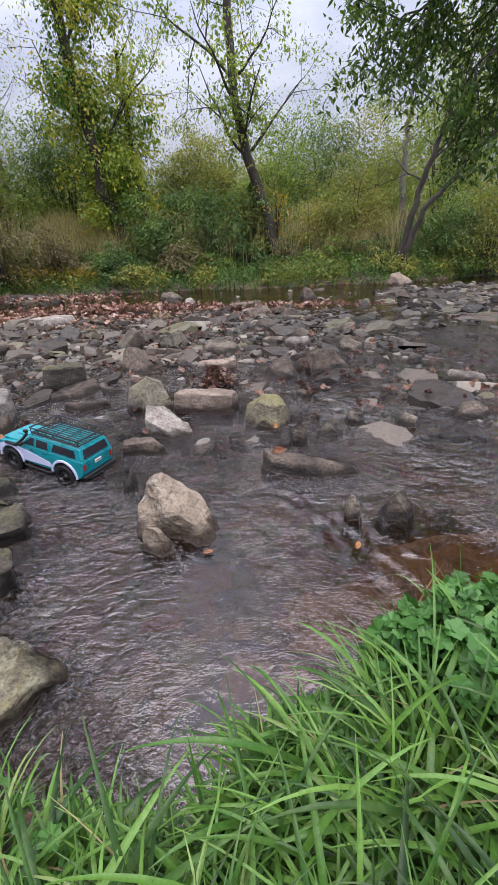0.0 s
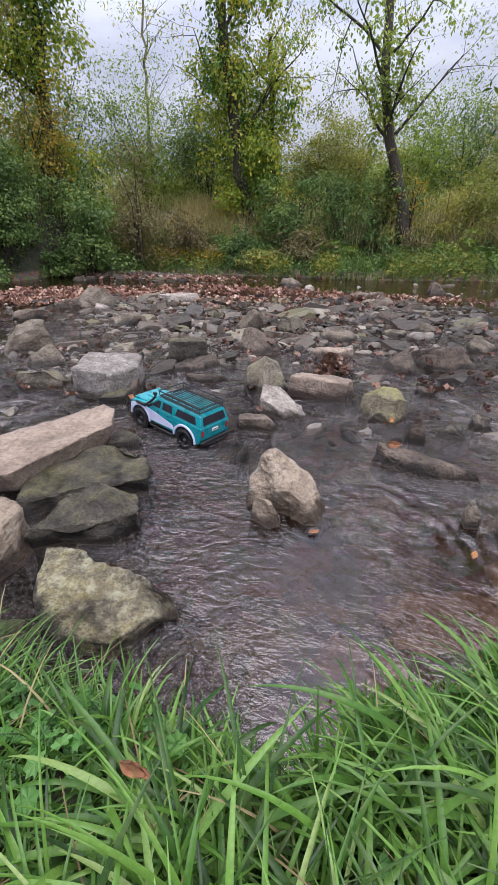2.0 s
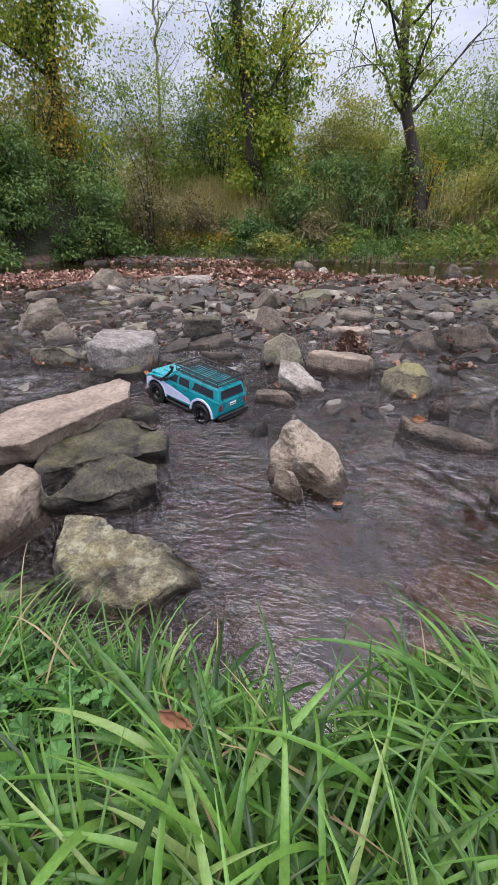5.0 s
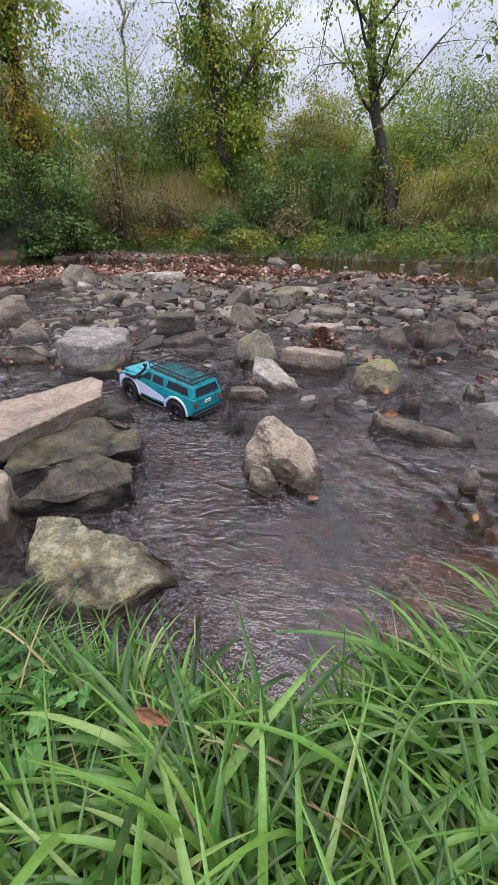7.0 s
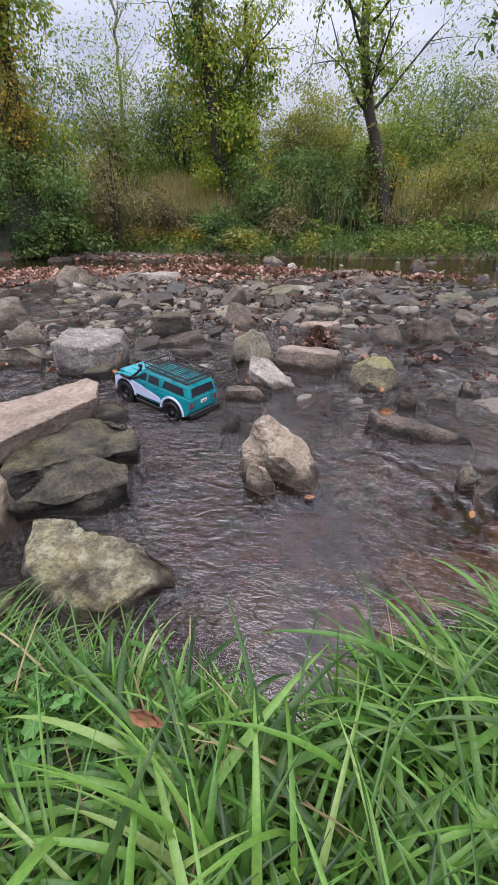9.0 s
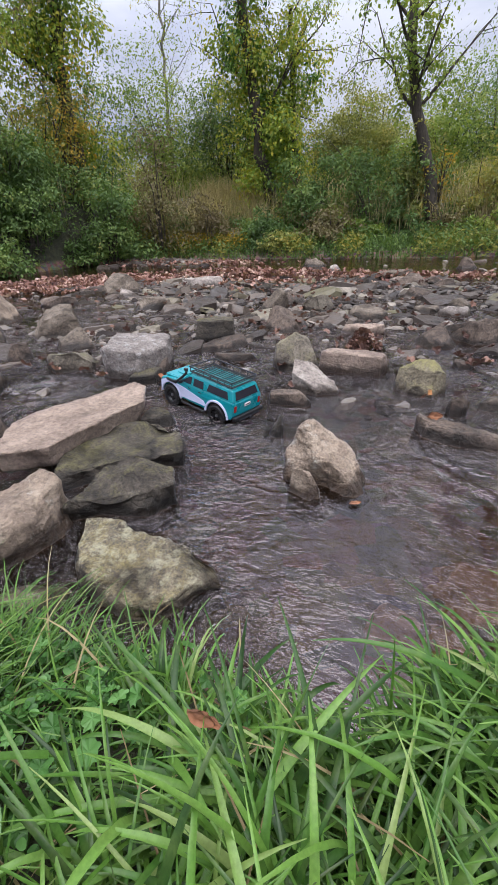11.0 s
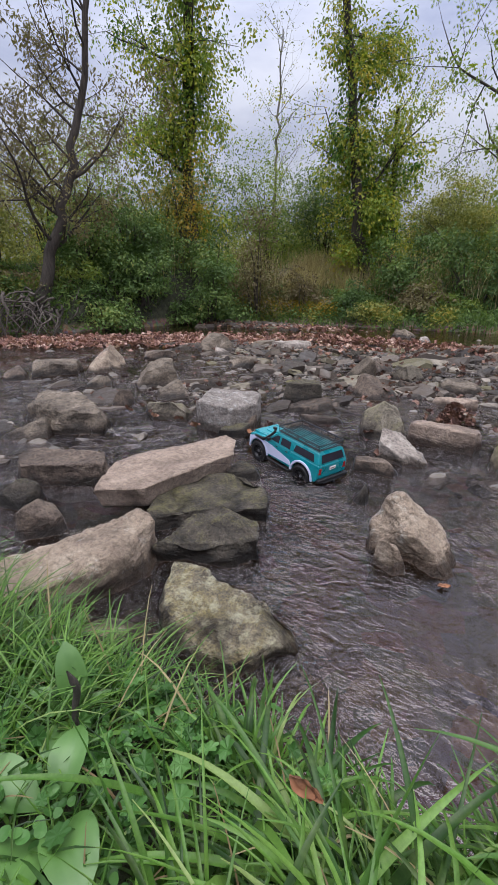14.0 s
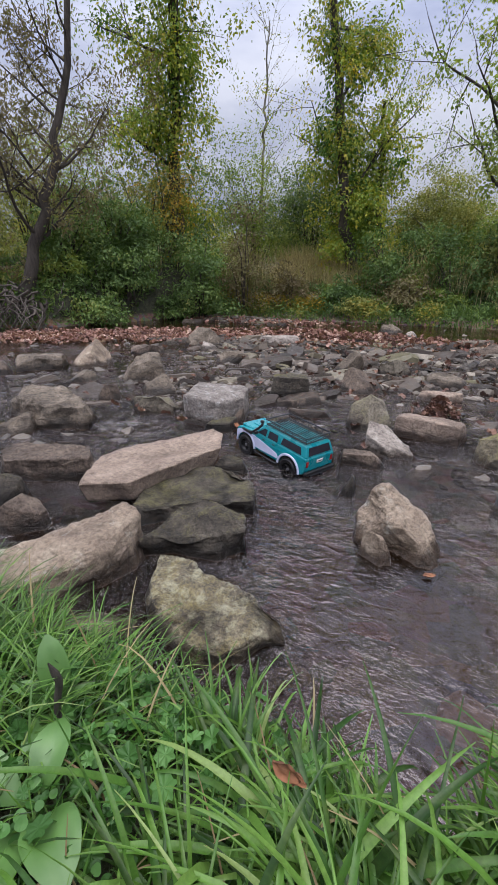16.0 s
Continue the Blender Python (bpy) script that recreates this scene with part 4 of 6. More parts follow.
def lathe_bm(profile, steps=40, axis="y"):
    """Turn a profile (radius, along) round the y axis; closed profile."""
    bm = bmesh.new()
    rows = []
    for i in range(steps):
        t = 2 * math.pi * i / steps
        rows.append([bm.verts.new((r * math.cos(t), a, r * math.sin(t))) for r, a in profile])
    k = len(profile)
    for i in range(steps):
        p, q = rows[i], rows[(i + 1) % steps]
        for j in range(k):
            bm.faces.new((p[j], p[(j + 1) % k], q[(j + 1) % k], q[j]))
    return bm


def join_bm(*bms):
    out = bmesh.new()
    for b in bms:
        me = bpy.data.meshes.new("tmp")
        b.to_mesh(me)
        b.free()
        out.from_mesh(me)
        bpy.data.meshes.remove(me)
    return out


def wheel(parent, x, y, side):
    R, Wd = 0.046, 0.034
    prof = [(R * 0.62, -Wd / 2), (R * 0.86, -Wd / 2 - 0.001), (R * 0.95, -Wd * 0.42), (R * 0.97, 0), (R * 0.95, Wd * 0.42), (R * 0.86, Wd / 2 + 0.001), (R * 0.62, Wd / 2), (R * 0.58, 0)]
    lugs = []
    for i in range(22):
        t = 2 * math.pi * i / 22
        for s in (-1, 1):
            b = box_bm((0.0075, Wd * 0.44, 0.006), (0, s * Wd * 0.27, 0), 0.0008, 1)
            bmesh.ops.transform(b, matrix=Matrix.Rotation(t + 0.14 * (s > 0), 4, "Y") @ Matrix.Translation((0, 0, R * 0.98)) @ Matrix.Rotation(s * 0.35, 4, "Z"), verts=b.verts)
            lugs.append(b)
    w = new("wheel")
    w.parent = parent
    w.location = (x, y, R)
    part("tyre", join_bm(lathe_bm(prof), *lugs), M["rubber"], w, "chunky black off-road tyre")
    rim = lathe_bm([(R * 0.6, -Wd * 0.36), (R * 0.62, -Wd * 0.42), (R * 0.62, Wd * 0.42), (R * 0.6, Wd * 0.36), (R * 0.5, Wd * 0.2), (R * 0.5, -Wd * 0.2)], 32)
    o = side * Wd * 0.2
    spokes = []
    for i in range(6):
        b = box_bm((R * 0.2, 0.004, R * 0.5), (0, o, R * 0.3), 0.001, 1)
        bmesh.ops.transform(b, matrix=Matrix.Rotation(math.pi * i / 3, 4, "Y"), verts=b.verts)
        spokes.append(b)
    part("rim", join_bm(rim, *spokes), M["rim"], w, "black spoked rim")
    hub = lathe_bm([(0.0005, o - 0.003), (0.006, o - 0.003), (0.006, o + side * 0.006), (0.0005, o + side * 0.008)], 16)
    part("hub", hub, M["steel"], w)


def model_truck(m):
    car = empty("toy_truck", m, "teal and white toy off-road truck with roof rack in shallow water", "toy car")
    WB, HW = 0.262, 0.083
    xf, xr = 0.131, -0.131
    z0 = 0.05                     # sill
    # body tub with wheel arches
    prof = [(-0.212, z0 + 0.012), (-0.19, z0 + 0.002)]

    def arch(xc, r, zc, a0, a1, k=9):
        return [(xc + r * math.cos(a0 + (a1 - a0) * i / k), zc + r * math.sin(a0 + (a1 - a0) * i / k)) for i in range(k + 1)]
    prof = [(-0.214, z0 + 0.02), (-0.205, z0 + 0.004)] + arch(xr, 0.054, z0 - 0.002, math.pi - 0.1, 0.1) + arch(xf, 0.054, z0 - 0.002, math.pi - 0.1, 0.1) + [(0.19, z0 + 0.012), (0.196, z0 + 0.03), (0.194, 0.108), (0.185, 0.116), (0.1, 0.124), (0.078, 0.126), (-0.21, 0.126), (-0.216, 0.12)]
    body = part("body", prism_bm(prof, -HW, HW, 0.004, 2, (0.108, 0.127, 0.004)), M["teal"], car)
    part("bonnet", box_bm((0.1, 0.13, 0.008), (0.135, 0, 0.122), 0.0035, 3), M["teal"], body, "teal bonnet panel")
    part("bonnet_scoop", box_bm((0.05, 0.05, 0.006), (0.13, 0, 0.127), 0.002, 2), M["teal"], body)
    # cabin
    cab = [(0.083, 0.124), (0.03, 0.166), (-0.19, 0.168), (-0.2, 0.165), (-0.214, 0.124)]
    part("cabin", prism_bm(cab, -HW + 0.004, HW - 0.004, 0.004, 3, (0.124, 0.168, 0.012)), M["teal"], car)

    def side_y(z):
        return HW - 0.004 - 0.012 * (z - 0.124) / 0.044
    # side windows
    for s in (-1, 1):
        for nm, q in (("front_window", [(0.066, 0.129), (0.03, 0.157), (0.014, 0.157), (0.014, 0.129)]), ("door_window", [(0.002, 0.129), (0.002, 0.157), (-0.05, 0.157), (-0.056, 0.129)]), ("rear_side_window", [(-0.074, 0.131), (-0.08, 0.158), (-0.176, 0.158), (-0.188, 0.131)])):
            for grow, mat, off, lab in ((0.0035, "teal", 0.0012, ""), (0.0, "glass_dark", 0.0018, "dark tinted window")):
                cx, cz = sum(p[0] for p in q) / 4, sum(p[1] for p in q) / 4
                bm = bmesh.new()
                out, inn = [], []
                for x, z in q:
                    x += math.copysign(grow, x - cx)
                    z += math.copysign(grow, z - cz)
                    out.append(bm.verts.new((x, s * (side_y(z) + off), z)))
                    inn.append(bm.verts.new((x, s * (side_y(z) - 0.002), z)))
                bm.faces.new(out), bm.faces.new(inn[::-1])
                for i in range(4):
                    j = (i + 1) % 4
                    bm.faces.new((out[i], inn[i], inn[j], out[j]))
                part(nm if lab else "window_frame", bm, M[mat], car, lab)
        # white lower side: a band that rises round both arches
        band = [(-0.069, z0 + 0.016), (0.069, z0 + 0.012), (0.076, 0.072), (0.09, 0.092), (0.11, 0.1045), (0.152, 0.1045), (0.172, 0.092), (0.183, 0.072), (0.186, 0.066), (0.194, 0.066), (0.193, 0.1), (0.165, 0.11), (0.1, 0.111), (0.05, 0.106), (-0.01, 0.096), (-0.06, 0.086), (-0.07, 0.076)]
        part("side_stripe", prism_bm(band, s * (HW - 0.001), s * (HW + 0.0016)), M["white_paint"], body, "white side panel")
        for xc in (xf, xr):
            a = arch(xc, 0.0545, z0 - 0.002, math.pi - 0.02, 0.02, 14)
            b = arch(xc, 0.0635, z0 - 0.002, 0.05, math.pi - 0.05, 14)
            part("wheel_flare", prism_bm(a + b, s * (HW - 0.004), s * (HW + 0.004), 0.0012, 1), M["white_paint"], body, "white wheel-arch flare")
        part("step_bar", rod_bm([(0.075, s * (HW - 0.004), z0 - 0.004), (0.06, s * (HW + 0.004), z0 - 0.008), (-0.06, s * (HW + 0.004), z0 - 0.008), (-0.075, s * (HW - 0.004), z0 - 0.004)], 0.004), M["black"], car, smooth=True)
        part("door_handle", box_bm((0.014, 0.003, 0.004), (-0.04, s * (HW + 0.001), 0.114), 0.001, 1), M["black"], body)
        part("door_handle", box_bm((0.014, 0.003, 0.004), (0.02, s * (HW + 0.001), 0.114), 0.001, 1), M["black"], body)
        part("mirror", join_bm(box_bm((0.008, 0.016, 0.013), (0.058, s * (HW + 0.011), 0.134), 0.002, 2), rod_bm([(0.056, s * (HW - 0.008), 0.13), (0.058, s * (HW + 0.006), 0.131)], 0.0018)), M["black"], car)
        part("tail_lamp", box_bm((0.004, 0.012, 0.024), (-0.2155, s * 0.068, 0.099), 0.0012, 2), M["tail"], body, "red tail lamp")
        part("headlamp", box_bm((0.004, 0.026, 0.015), (0.195, s * 0.058, 0.096), 0.0015, 2), M["lamp"], body, "clear headlamp")
    # windscreen and rear window
    def plate(name, corners, mat, lab=""):
        bm = bmesh.new()
        c = [Vector(p) for p in corners]
        nrm = (c[1] - c[0]).cross(c[2] - c[0]).normalized()
        a = [bm.verts.new(p + nrm * 0.0012) for p in c]
        b = [bm.verts.new(p - nrm * 0.0012) for p in c]
        bm.faces.new(a), bm.faces.new(b[::-1])
        for i in range(4):
            j = (i + 1) % 4
            bm.faces.new((a[i], b[i], b[j], a[j]))
        return part(name, bm, M[mat], car, lab)
    plate("windscreen", [(0.078, -0.068, 0.1285), (0.078, 0.068, 0.1285), (0.036, 0.06, 0.162), (0.036, -0.06, 0.162)], "glass_dark", "dark tinted windscreen")
    plate("rear_window", [(-0.2125, 0.062, 0.131), (-0.2125, -0.062, 0.131), (-0.2025, -0.055, 0.16), (-0.2025, 0.055, 0.16)], "glass_dark", "dark tinted rear window")
    pl = part("number_plate", box_bm((0.002, 0.034, 0.014), (-0.2165, 0.0, 0.102), 0.0008, 1), M["plate"], body, "small white plate")
    part("plate_bar", box_bm((0.0012, 0.024, 0.003), (-0.218, 0, 0.102), 0), M["black"], pl)
    part("grille", box_bm((0.004, 0.07, 0.02), (0.195, 0, 0.094), 0.001, 1), M["black"], body, "black radiator grille")
    # bumpers
    part("rear_bumper", join_bm(box_bm((0.014, 0.165, 0.014), (-0.222, 0, 0.062), 0.003, 2), rod_bm([(-0.226, -0.06, 0.054), (-0.228, 0.06, 0.054)], 0.004), box_bm((0.012, 0.014, 0.012), (-0.23, 0, 0.05), 0.002, 1)), M["black"], car, "black steel rear bumper")
    fb = part("front_bumper", join_bm(box_bm((0.016, 0.14, 0.016), (0.206, 0, 0.064), 0.003, 2), rod_bm([(0.205, -0.05, 0.07), (0.212, -0.045, 0.092), (0.212, 0.045, 0.092), (0.205, 0.05, 0.07)], 0.0035), rod_bm([(0.204, -0.088, 0.07), (0.21, -0.06, 0.064)], 0.004), rod_bm([(0.204, 0.088, 0.07), (0.21, 0.06, 0.064)], 0.004)), M["black"], car, "black tube front bumper")
    part("winch", lathe_bm([(0.0005, -0.02), (0.007, -0.02), (0.007, 0.02), (0.0005, 0.02)], 14), M["steel"], fb)
    fb.children[0].location = (0.213, 0, 0.078)
    for s in (-1, 1):
        part("bumper_lamp", box_bm((0.006, 0.012, 0.012), (0.217, s * 0.035, 0.082), 0.003, 2), M["lamp"], fb, "round clear auxiliary lamp")
    # snorkel on the near side
    part("snorkel", join_bm(rod_bm([(0.15, HW + 0.004, 0.116), (0.105, HW + 0.006, 0.119), (0.088, HW + 0.004, 0.124), (0.06, HW - 0.003, 0.15), (0.046, HW - 0.008, 0.168), (0.045, HW - 0.009, 0.178)], 0.0055), box_bm((0.06, 0.008, 0.012), (0.125, HW + 0.002, 0.115), 0.003, 2), box_bm((0.016, 0.012, 0.012), (0.048, HW - 0.009, 0.182), 0.003, 2)), M["black"], car, "black raised air intake", True)
    # roof rack
    rack = new("roof_rack")
    rack.parent = car
    tagged(rack, "black wire roof rack with slats")
    x0, x1, wy, zl, zh = -0.192, 0.03, 0.064, 0.176, 0.197
    r = 0.0028
    loop = lambda z, i: [(x0 - i, -wy - i, z), (x1 + i, -wy - i, z), (x1 + i, wy + i, z), (x0 - i, wy + i, z), (x0 - i, -wy - i, z)]
    for z, i in ((zl, 0.0), (zh, 0.003)):
        q = loop(z, i)
        for a, b in zip(q, q[1:]):
            part("rail", rod_bm([a, b], r), M["black"], rack)
    for x in np.linspace(x0, x1, 7):
        for s in (-1, 1):
            part("post", rod_bm([(x, s * wy, zl), (x, s * (wy + 0.003), zh)], 0.0017, 6), M["black"], rack)
    for y in np.linspace(-wy + 0.008, wy - 0.008, 9):
        part("slat", rod_bm([(x0, y, zl), (x1, y, zl)], 0.0021, 6), M["black"], rack)
    for x in np.linspace(x0 + 0.03, x1 - 0.03, 4):
        part("crossbar", rod_bm([(x, -wy, zl - 0.002), (x, wy, zl - 0.002)], 0.002, 6), M["black"], rack)
    for x in (x0 + 0.03, x1 - 0.03):
        for s in (-1, 1):
            part("foot", rod_bm([(x, s * 0.055, 0.166), (x, s * 0.057, zl)], 0.0025, 6), M["black"], rack)
    # underside
    part("chassis", box_bm((0.33, 0.07, 0.022), (-0.005, 0, 0.056), 0.003, 1), M["black"], car)
    for x in (xf, xr):
        part("axle", rod_bm([(x, -0.06, 0.046), (x, 0.06, 0.046)], 0.008), M["black"], car, smooth=True)
        part("link", rod_bm([(x, 0.03, 0.046), (x * 0.35, 0.025, 0.05)], 0.003), M["copper"], car, smooth=True)
        part("link", rod_bm([(x, -0.03, 0.046), (x * 0.35, -0.025, 0.05)], 0.003), M["copper"], car, smooth=True)
        for s in (-1, 1):
            part("shock_absorber", rod_bm([(x - 0.012, s * 0.05, 0.05), (x - 0.004, s * 0.052, 0.1)], 0.005), M["steel"], car, smooth=True)
    for x in (xf, xr):
        for s in (-1, 1):
            wheel(car, x, s * 0.07, s)
    return car


head = math.degrees(math.atan2(0.394, -0.919))
model_truck(pose(-0.995, 1.435, -0.022, 0, 0, head) @ pose(0, 0, 0, 0, -6, 0) @ Matrix.Scale(0.98, 4))


# ---- near bank ----
def blades(pts, length, width, lean_dir, lean, curl, segs=7):
    """Arching grass blades with a keel: arrays for a mesh."""
    N = len(pts)
    L, W = np.asarray(length), np.asarray(width)
    th0 = rng.uniform(0.15, 0.6, N) + 0.55 * lean
    V = []
    p = pts.copy()
    hx, hy = np.cos(lean_dir), np.sin(lean_dir)
    side = np.stack([-hy, hx, np.zeros(N)], 1)
    twist = rng.normal(0, 0.5, N)
    for k in range(segs + 1):
        u = k / segs
        th = th0 + curl * u ** 1.5
        d = np.stack([np.sin(th) * hx, np.sin(th) * hy, np.cos(th)], 1)
        nrm = np.stack([-np.cos(th) * hx, -np.cos(th) * hy, np.sin(th)], 1)
        s = side * np.cos(twist * u)[:, None] + nrm * np.sin(twist * u)[:, None]
        w = W * (0.55 + 0.45 * min(1, u * 4)) * (1 - u ** 2.6) + 0.0006
        keel = nrm * (w * 0.22)[:, None]
        V += [p - s * (w / 2)[:, None], p - keel, p + s * (w / 2)[:, None]]
        p = p + d * (L / segs)[:, None]
    V = np.stack(V, 1).reshape(-1, 3)
    i = np.arange(N) * 3 * (segs + 1)
    F = []
    for k in range(segs):
        a = i + 3 * k
        F += [np.stack([a, a + 1, a + 4, a + 3], 1), np.stack([a + 1, a + 2, a + 5, a + 4], 1)]
    return V, np.concatenate(F)


def bank_points(count, x0, x1, back, edge=-0.04, mask=None):
    out = []
    while len(out) < count:
        x = rng.uniform(x0, x1)
        y = float(near_y(x)) - edge - rng.uniform(0, back)
        if mask is None or rng.uniform() < mask(x, y):
            out.append((x, y))
    q = np.array(out)
    return np.column_stack([q, land(q[:, 0], q[:, 1]) - 0.012])


def lush(x, y):
    """Long broad grass grows on the middle of the bank, short turf further along it."""
    weedy = 0.97 * math.exp(-(((x - 0.24) / 0.26) ** 2 + ((y - 0.4) / 0.22) ** 2))
    return (1 - weedy) / (1 + math.exp((-0.42 - 0.7 * y - x) * 20))


C = bank_points(330, -1.0, 0.8, 0.68, 0.02, lush)
pick = rng.integers(len(C), size=10500)
away = rng.normal(0, 0.022, (len(pick), 2))
Pn = C[pick] + np.column_stack([away, np.zeros(len(pick))])
Pn[:, 2] = land(Pn[:, 0], Pn[:, 1]) - 0.012
drift = rng.uniform(0, 6.28, len(C))[pick]
way = np.arctan2(away[:, 1] + 0.016 * np.sin(drift), away[:, 0] + 0.016 * np.cos(drift)) + rng.normal(0, 0.45, len(Pn))
rim_ = np.clip((near_y(Pn[:, 0]) - Pn[:, 1]) / 0.2, 0.32, 1) * rng.uniform(0.75, 1.15, len(C))[pick]
v, f = blades(Pn, rim_ * rng.uniform(0.09, 0.25, len(Pn)), 0.0028 + 0.0066 * rng.uniform(0, 1, len(Pn)) ** 1.8, way, rng.uniform(-0.3, 0.7, len(Pn)), rng.uniform(1.2, 2.9, len(Pn)), 9)
mesh_thing("long_grass", v, f, M["grass"], "long broad-bladed green grass on the near bank", "grass", kind="stuff", smooth=True)
# the longest, broadest blades, which arch over the rest
Pn = bank_points(90, -0.6, 0.5, 0.4, 0.14, lush)
v, f = blades(Pn, rng.uniform(0.2, 0.3, len(Pn)), rng.uniform(0.007, 0.011, len(Pn)), rng.uniform(0, 6.28, len(Pn)), rng.uniform(0.4, 1, len(Pn)), rng.uniform(0.8, 1.6, len(Pn)), 12)
mesh_thing("arching_grass", v, f, M["grass"], "broad arching blades over the near grass", "grass", kind="stuff", smooth=True)
for x, y, L, w, a, lean_, curl_ in ((-0.262, 0.185, 0.19, 0.008, 2.2, 0.0, 0.15), (0.13, 0.5, 0.2, 0.006, 2.4, 0.0, 0.3), (0.02, 0.42, 0.16, 0.006, 2.8, 0.1, 1.2), (0.2, 0.5, 0.18, 0.006, 0.5, 0.2, 1.4)):
    q = np.array([(x, y, float(land(np.array([x]), np.array([y]))[0]) - 0.01)])
    v, f = blades(q, [L], [w], np.array([a]), np.array([lean_]), np.array([curl_]), 12)
    v[:, 0] += (q[0, 0] - v[:, 0]) * 0.5
    v[:, 1] += (q[0, 1] - v[:, 1]) * 0.5
    mesh_thing("grass_blade", v, f, M["grass"], "single tall green grass blade at the bank edge", "grass", smooth=True)
Pn = bank_points(10000, -1.7, 0.9, 0.8, 0.0, lambda x, y: 1.05 - 0.8 * lush(x, y))
v, f = blades(Pn, rng.uniform(0.04, 0.13, len(Pn)), rng.uniform(0.0016, 0.0035, len(Pn)), rng.uniform(0, 6.28, len(Pn)), rng.uniform(0, 1, len(Pn)), rng.uniform(0.3, 1.8, len(Pn)), 5)
mesh_thing("turf", v, f, M["grass"], "short fine green turf on the near bank", "grass", kind="stuff", smooth=True)
Pn = bank_points(2600, -1.35, -0.68, 0.28, -0.03)
v, f = blades(Pn, rng.uniform(0.07, 0.19, len(Pn)), rng.uniform(0.0014, 0.003, len(Pn)), rng.uniform(0, 6.28, len(Pn)), rng.uniform(0, 1, len(Pn)), rng.uniform(0.6, 2.2, len(Pn)), 6)
mesh_thing("fine_grass", v, f, M["grass"], "fine longer grass fringing the bank beside the slabs", "grass", kind="stuff", smooth=True)
Pn = bank_points(620, -1.6, 1.0, 0.8, 0.0)
v, f = blades(Pn, rng.uniform(0.07, 0.2, len(Pn)), rng.uniform(0.0012, 0.0028, len(Pn)), rng.uniform(0, 6.28, len(Pn)), rng.uniform(0.3, 1, len(Pn)), rng.uniform(0.5, 2.0, len(Pn)), 6)
mesh_thing("straw", v, f, M["straw"], "dead straw-coloured blades among the grass", "grass", kind="stuff", smooth=True)


def lobed_leaf(size, lobes=5, cut=0.35, cup=0.12, steps=30):
    """A round lobed leaf as a fan, flat in x and y, its stalk end at the origin."""
    P = [(0.0, 0.0, 0.0), (size * 0.5, 0.0, -cup * size * 0.4)]
    for i in range(steps + 1):
        t = -2.75 + 5.5 * i / steps
        r = 0.5 * size * (1 - cut * (0.5 + 0.5 * math.cos(lobes * t)) * 0.6 + 0.06 * math.cos(lobes * 3 * t))
        P.append((size * 0.5 + r * math.cos(t), r * math.sin(t), cup * size * (0.5 + 0.5 * math.cos(lobes * t + 1.2)) * 0.6))
    P = np.array(P)
    F = [(1, i, i + 1) for i in range(2, len(P) - 1)] + [(1, 0, 2), (1, len(P) - 1, 0)]
    return P, np.array(F)


def leaf_patch(pts, sizes, lobes, cut, tilt=0.45):
    V, F, k = [], [], 0
    for p, s in zip(pts, sizes):
        v, f = lobed_leaf(s, lobes, cut, rng.uniform(0.05, 0.25))
        R = np.array(Euler((rng.normal(0, tilt), rng.normal(0, tilt) - 0.15, rng.uniform(0, 6.28))).to_matrix())
        V.append(v @ R.T + p)
        F.append(f + k)
        k += len(v)
    return np.concatenate(V), np.concatenate(F)


def patch_points(count, cx, cy, rx, ry, lift):
    q = []
    while len(q) < count:
        x, y = rng.normal(cx, rx), rng.normal(cy, ry)
        if y < float(near_y(x)) + 0.02 and y > -0.3:
            q.append((x, y))
    q = np.array(q)
    return np.column_stack([q, land(q[:, 0], q[:, 1]) + rng.uniform(0.02, lift, count)])


q = np.concatenate([patch_points(1900, 0.2, 0.38, 0.17, 0.13, 0.1), patch_points(120, 0.0, 0.42, 0.05, 0.03, 0.1), patch_points(200, -0.13, 0.35, 0.05, 0.03, 0.05), patch_points(60, -0.4, 0.12, 0.16, 0.07, 0.05)])
q = q[(q[:, 0] > 0.03) | (q[:, 0] < -0.3) | (q[:, 1] > 0.34)]
v, f = leaf_patch(q, np.where(q[:, 0] < -0.2, 0.6, 1.0) * rng.uniform(0.016, 0.038, len(q)), 5, 0.34)
mesh_thing("broadleaf_weeds", v, f, M["weed"], "lobed bright green weed leaves covering the bank", "weeds", kind="stuff")
q = np.concatenate([patch_points(170, -0.8, 0.2, 0.12, 0.05, 0.03), patch_points(110, -0.62, 0.1, 0.1, 0.09, 0.06)])
v, f = leaf_patch(q, rng.uniform(0.012, 0.032, len(q)), 7, 0.45)
mesh_thing("small_weeds", v, f, M["weed"], "small lobed weed leaves in the short turf", "weeds", kind="stuff")
q = np.concatenate([patch_points(130, 0.1, 0.12, 0.2, 0.12, 0.06), patch_points(120, -0.7, 0.08, 0.12, 0.12, 0.05)])
tri = np.repeat(q, 3, 0) + np.concatenate([[(0.004, 0, 0), (-0.002, 0.004, 0), (-0.002, -0.004, 0)]] * len(q))
v, f = leaf_patch(tri, np.repeat(rng.uniform(0.008, 0.013, len(q)), 3), 1, 0.1, 0.25)
mesh_thing("clover", v, f, M["weed"], "small round clover leaves in the turf", "weeds", kind="stuff")


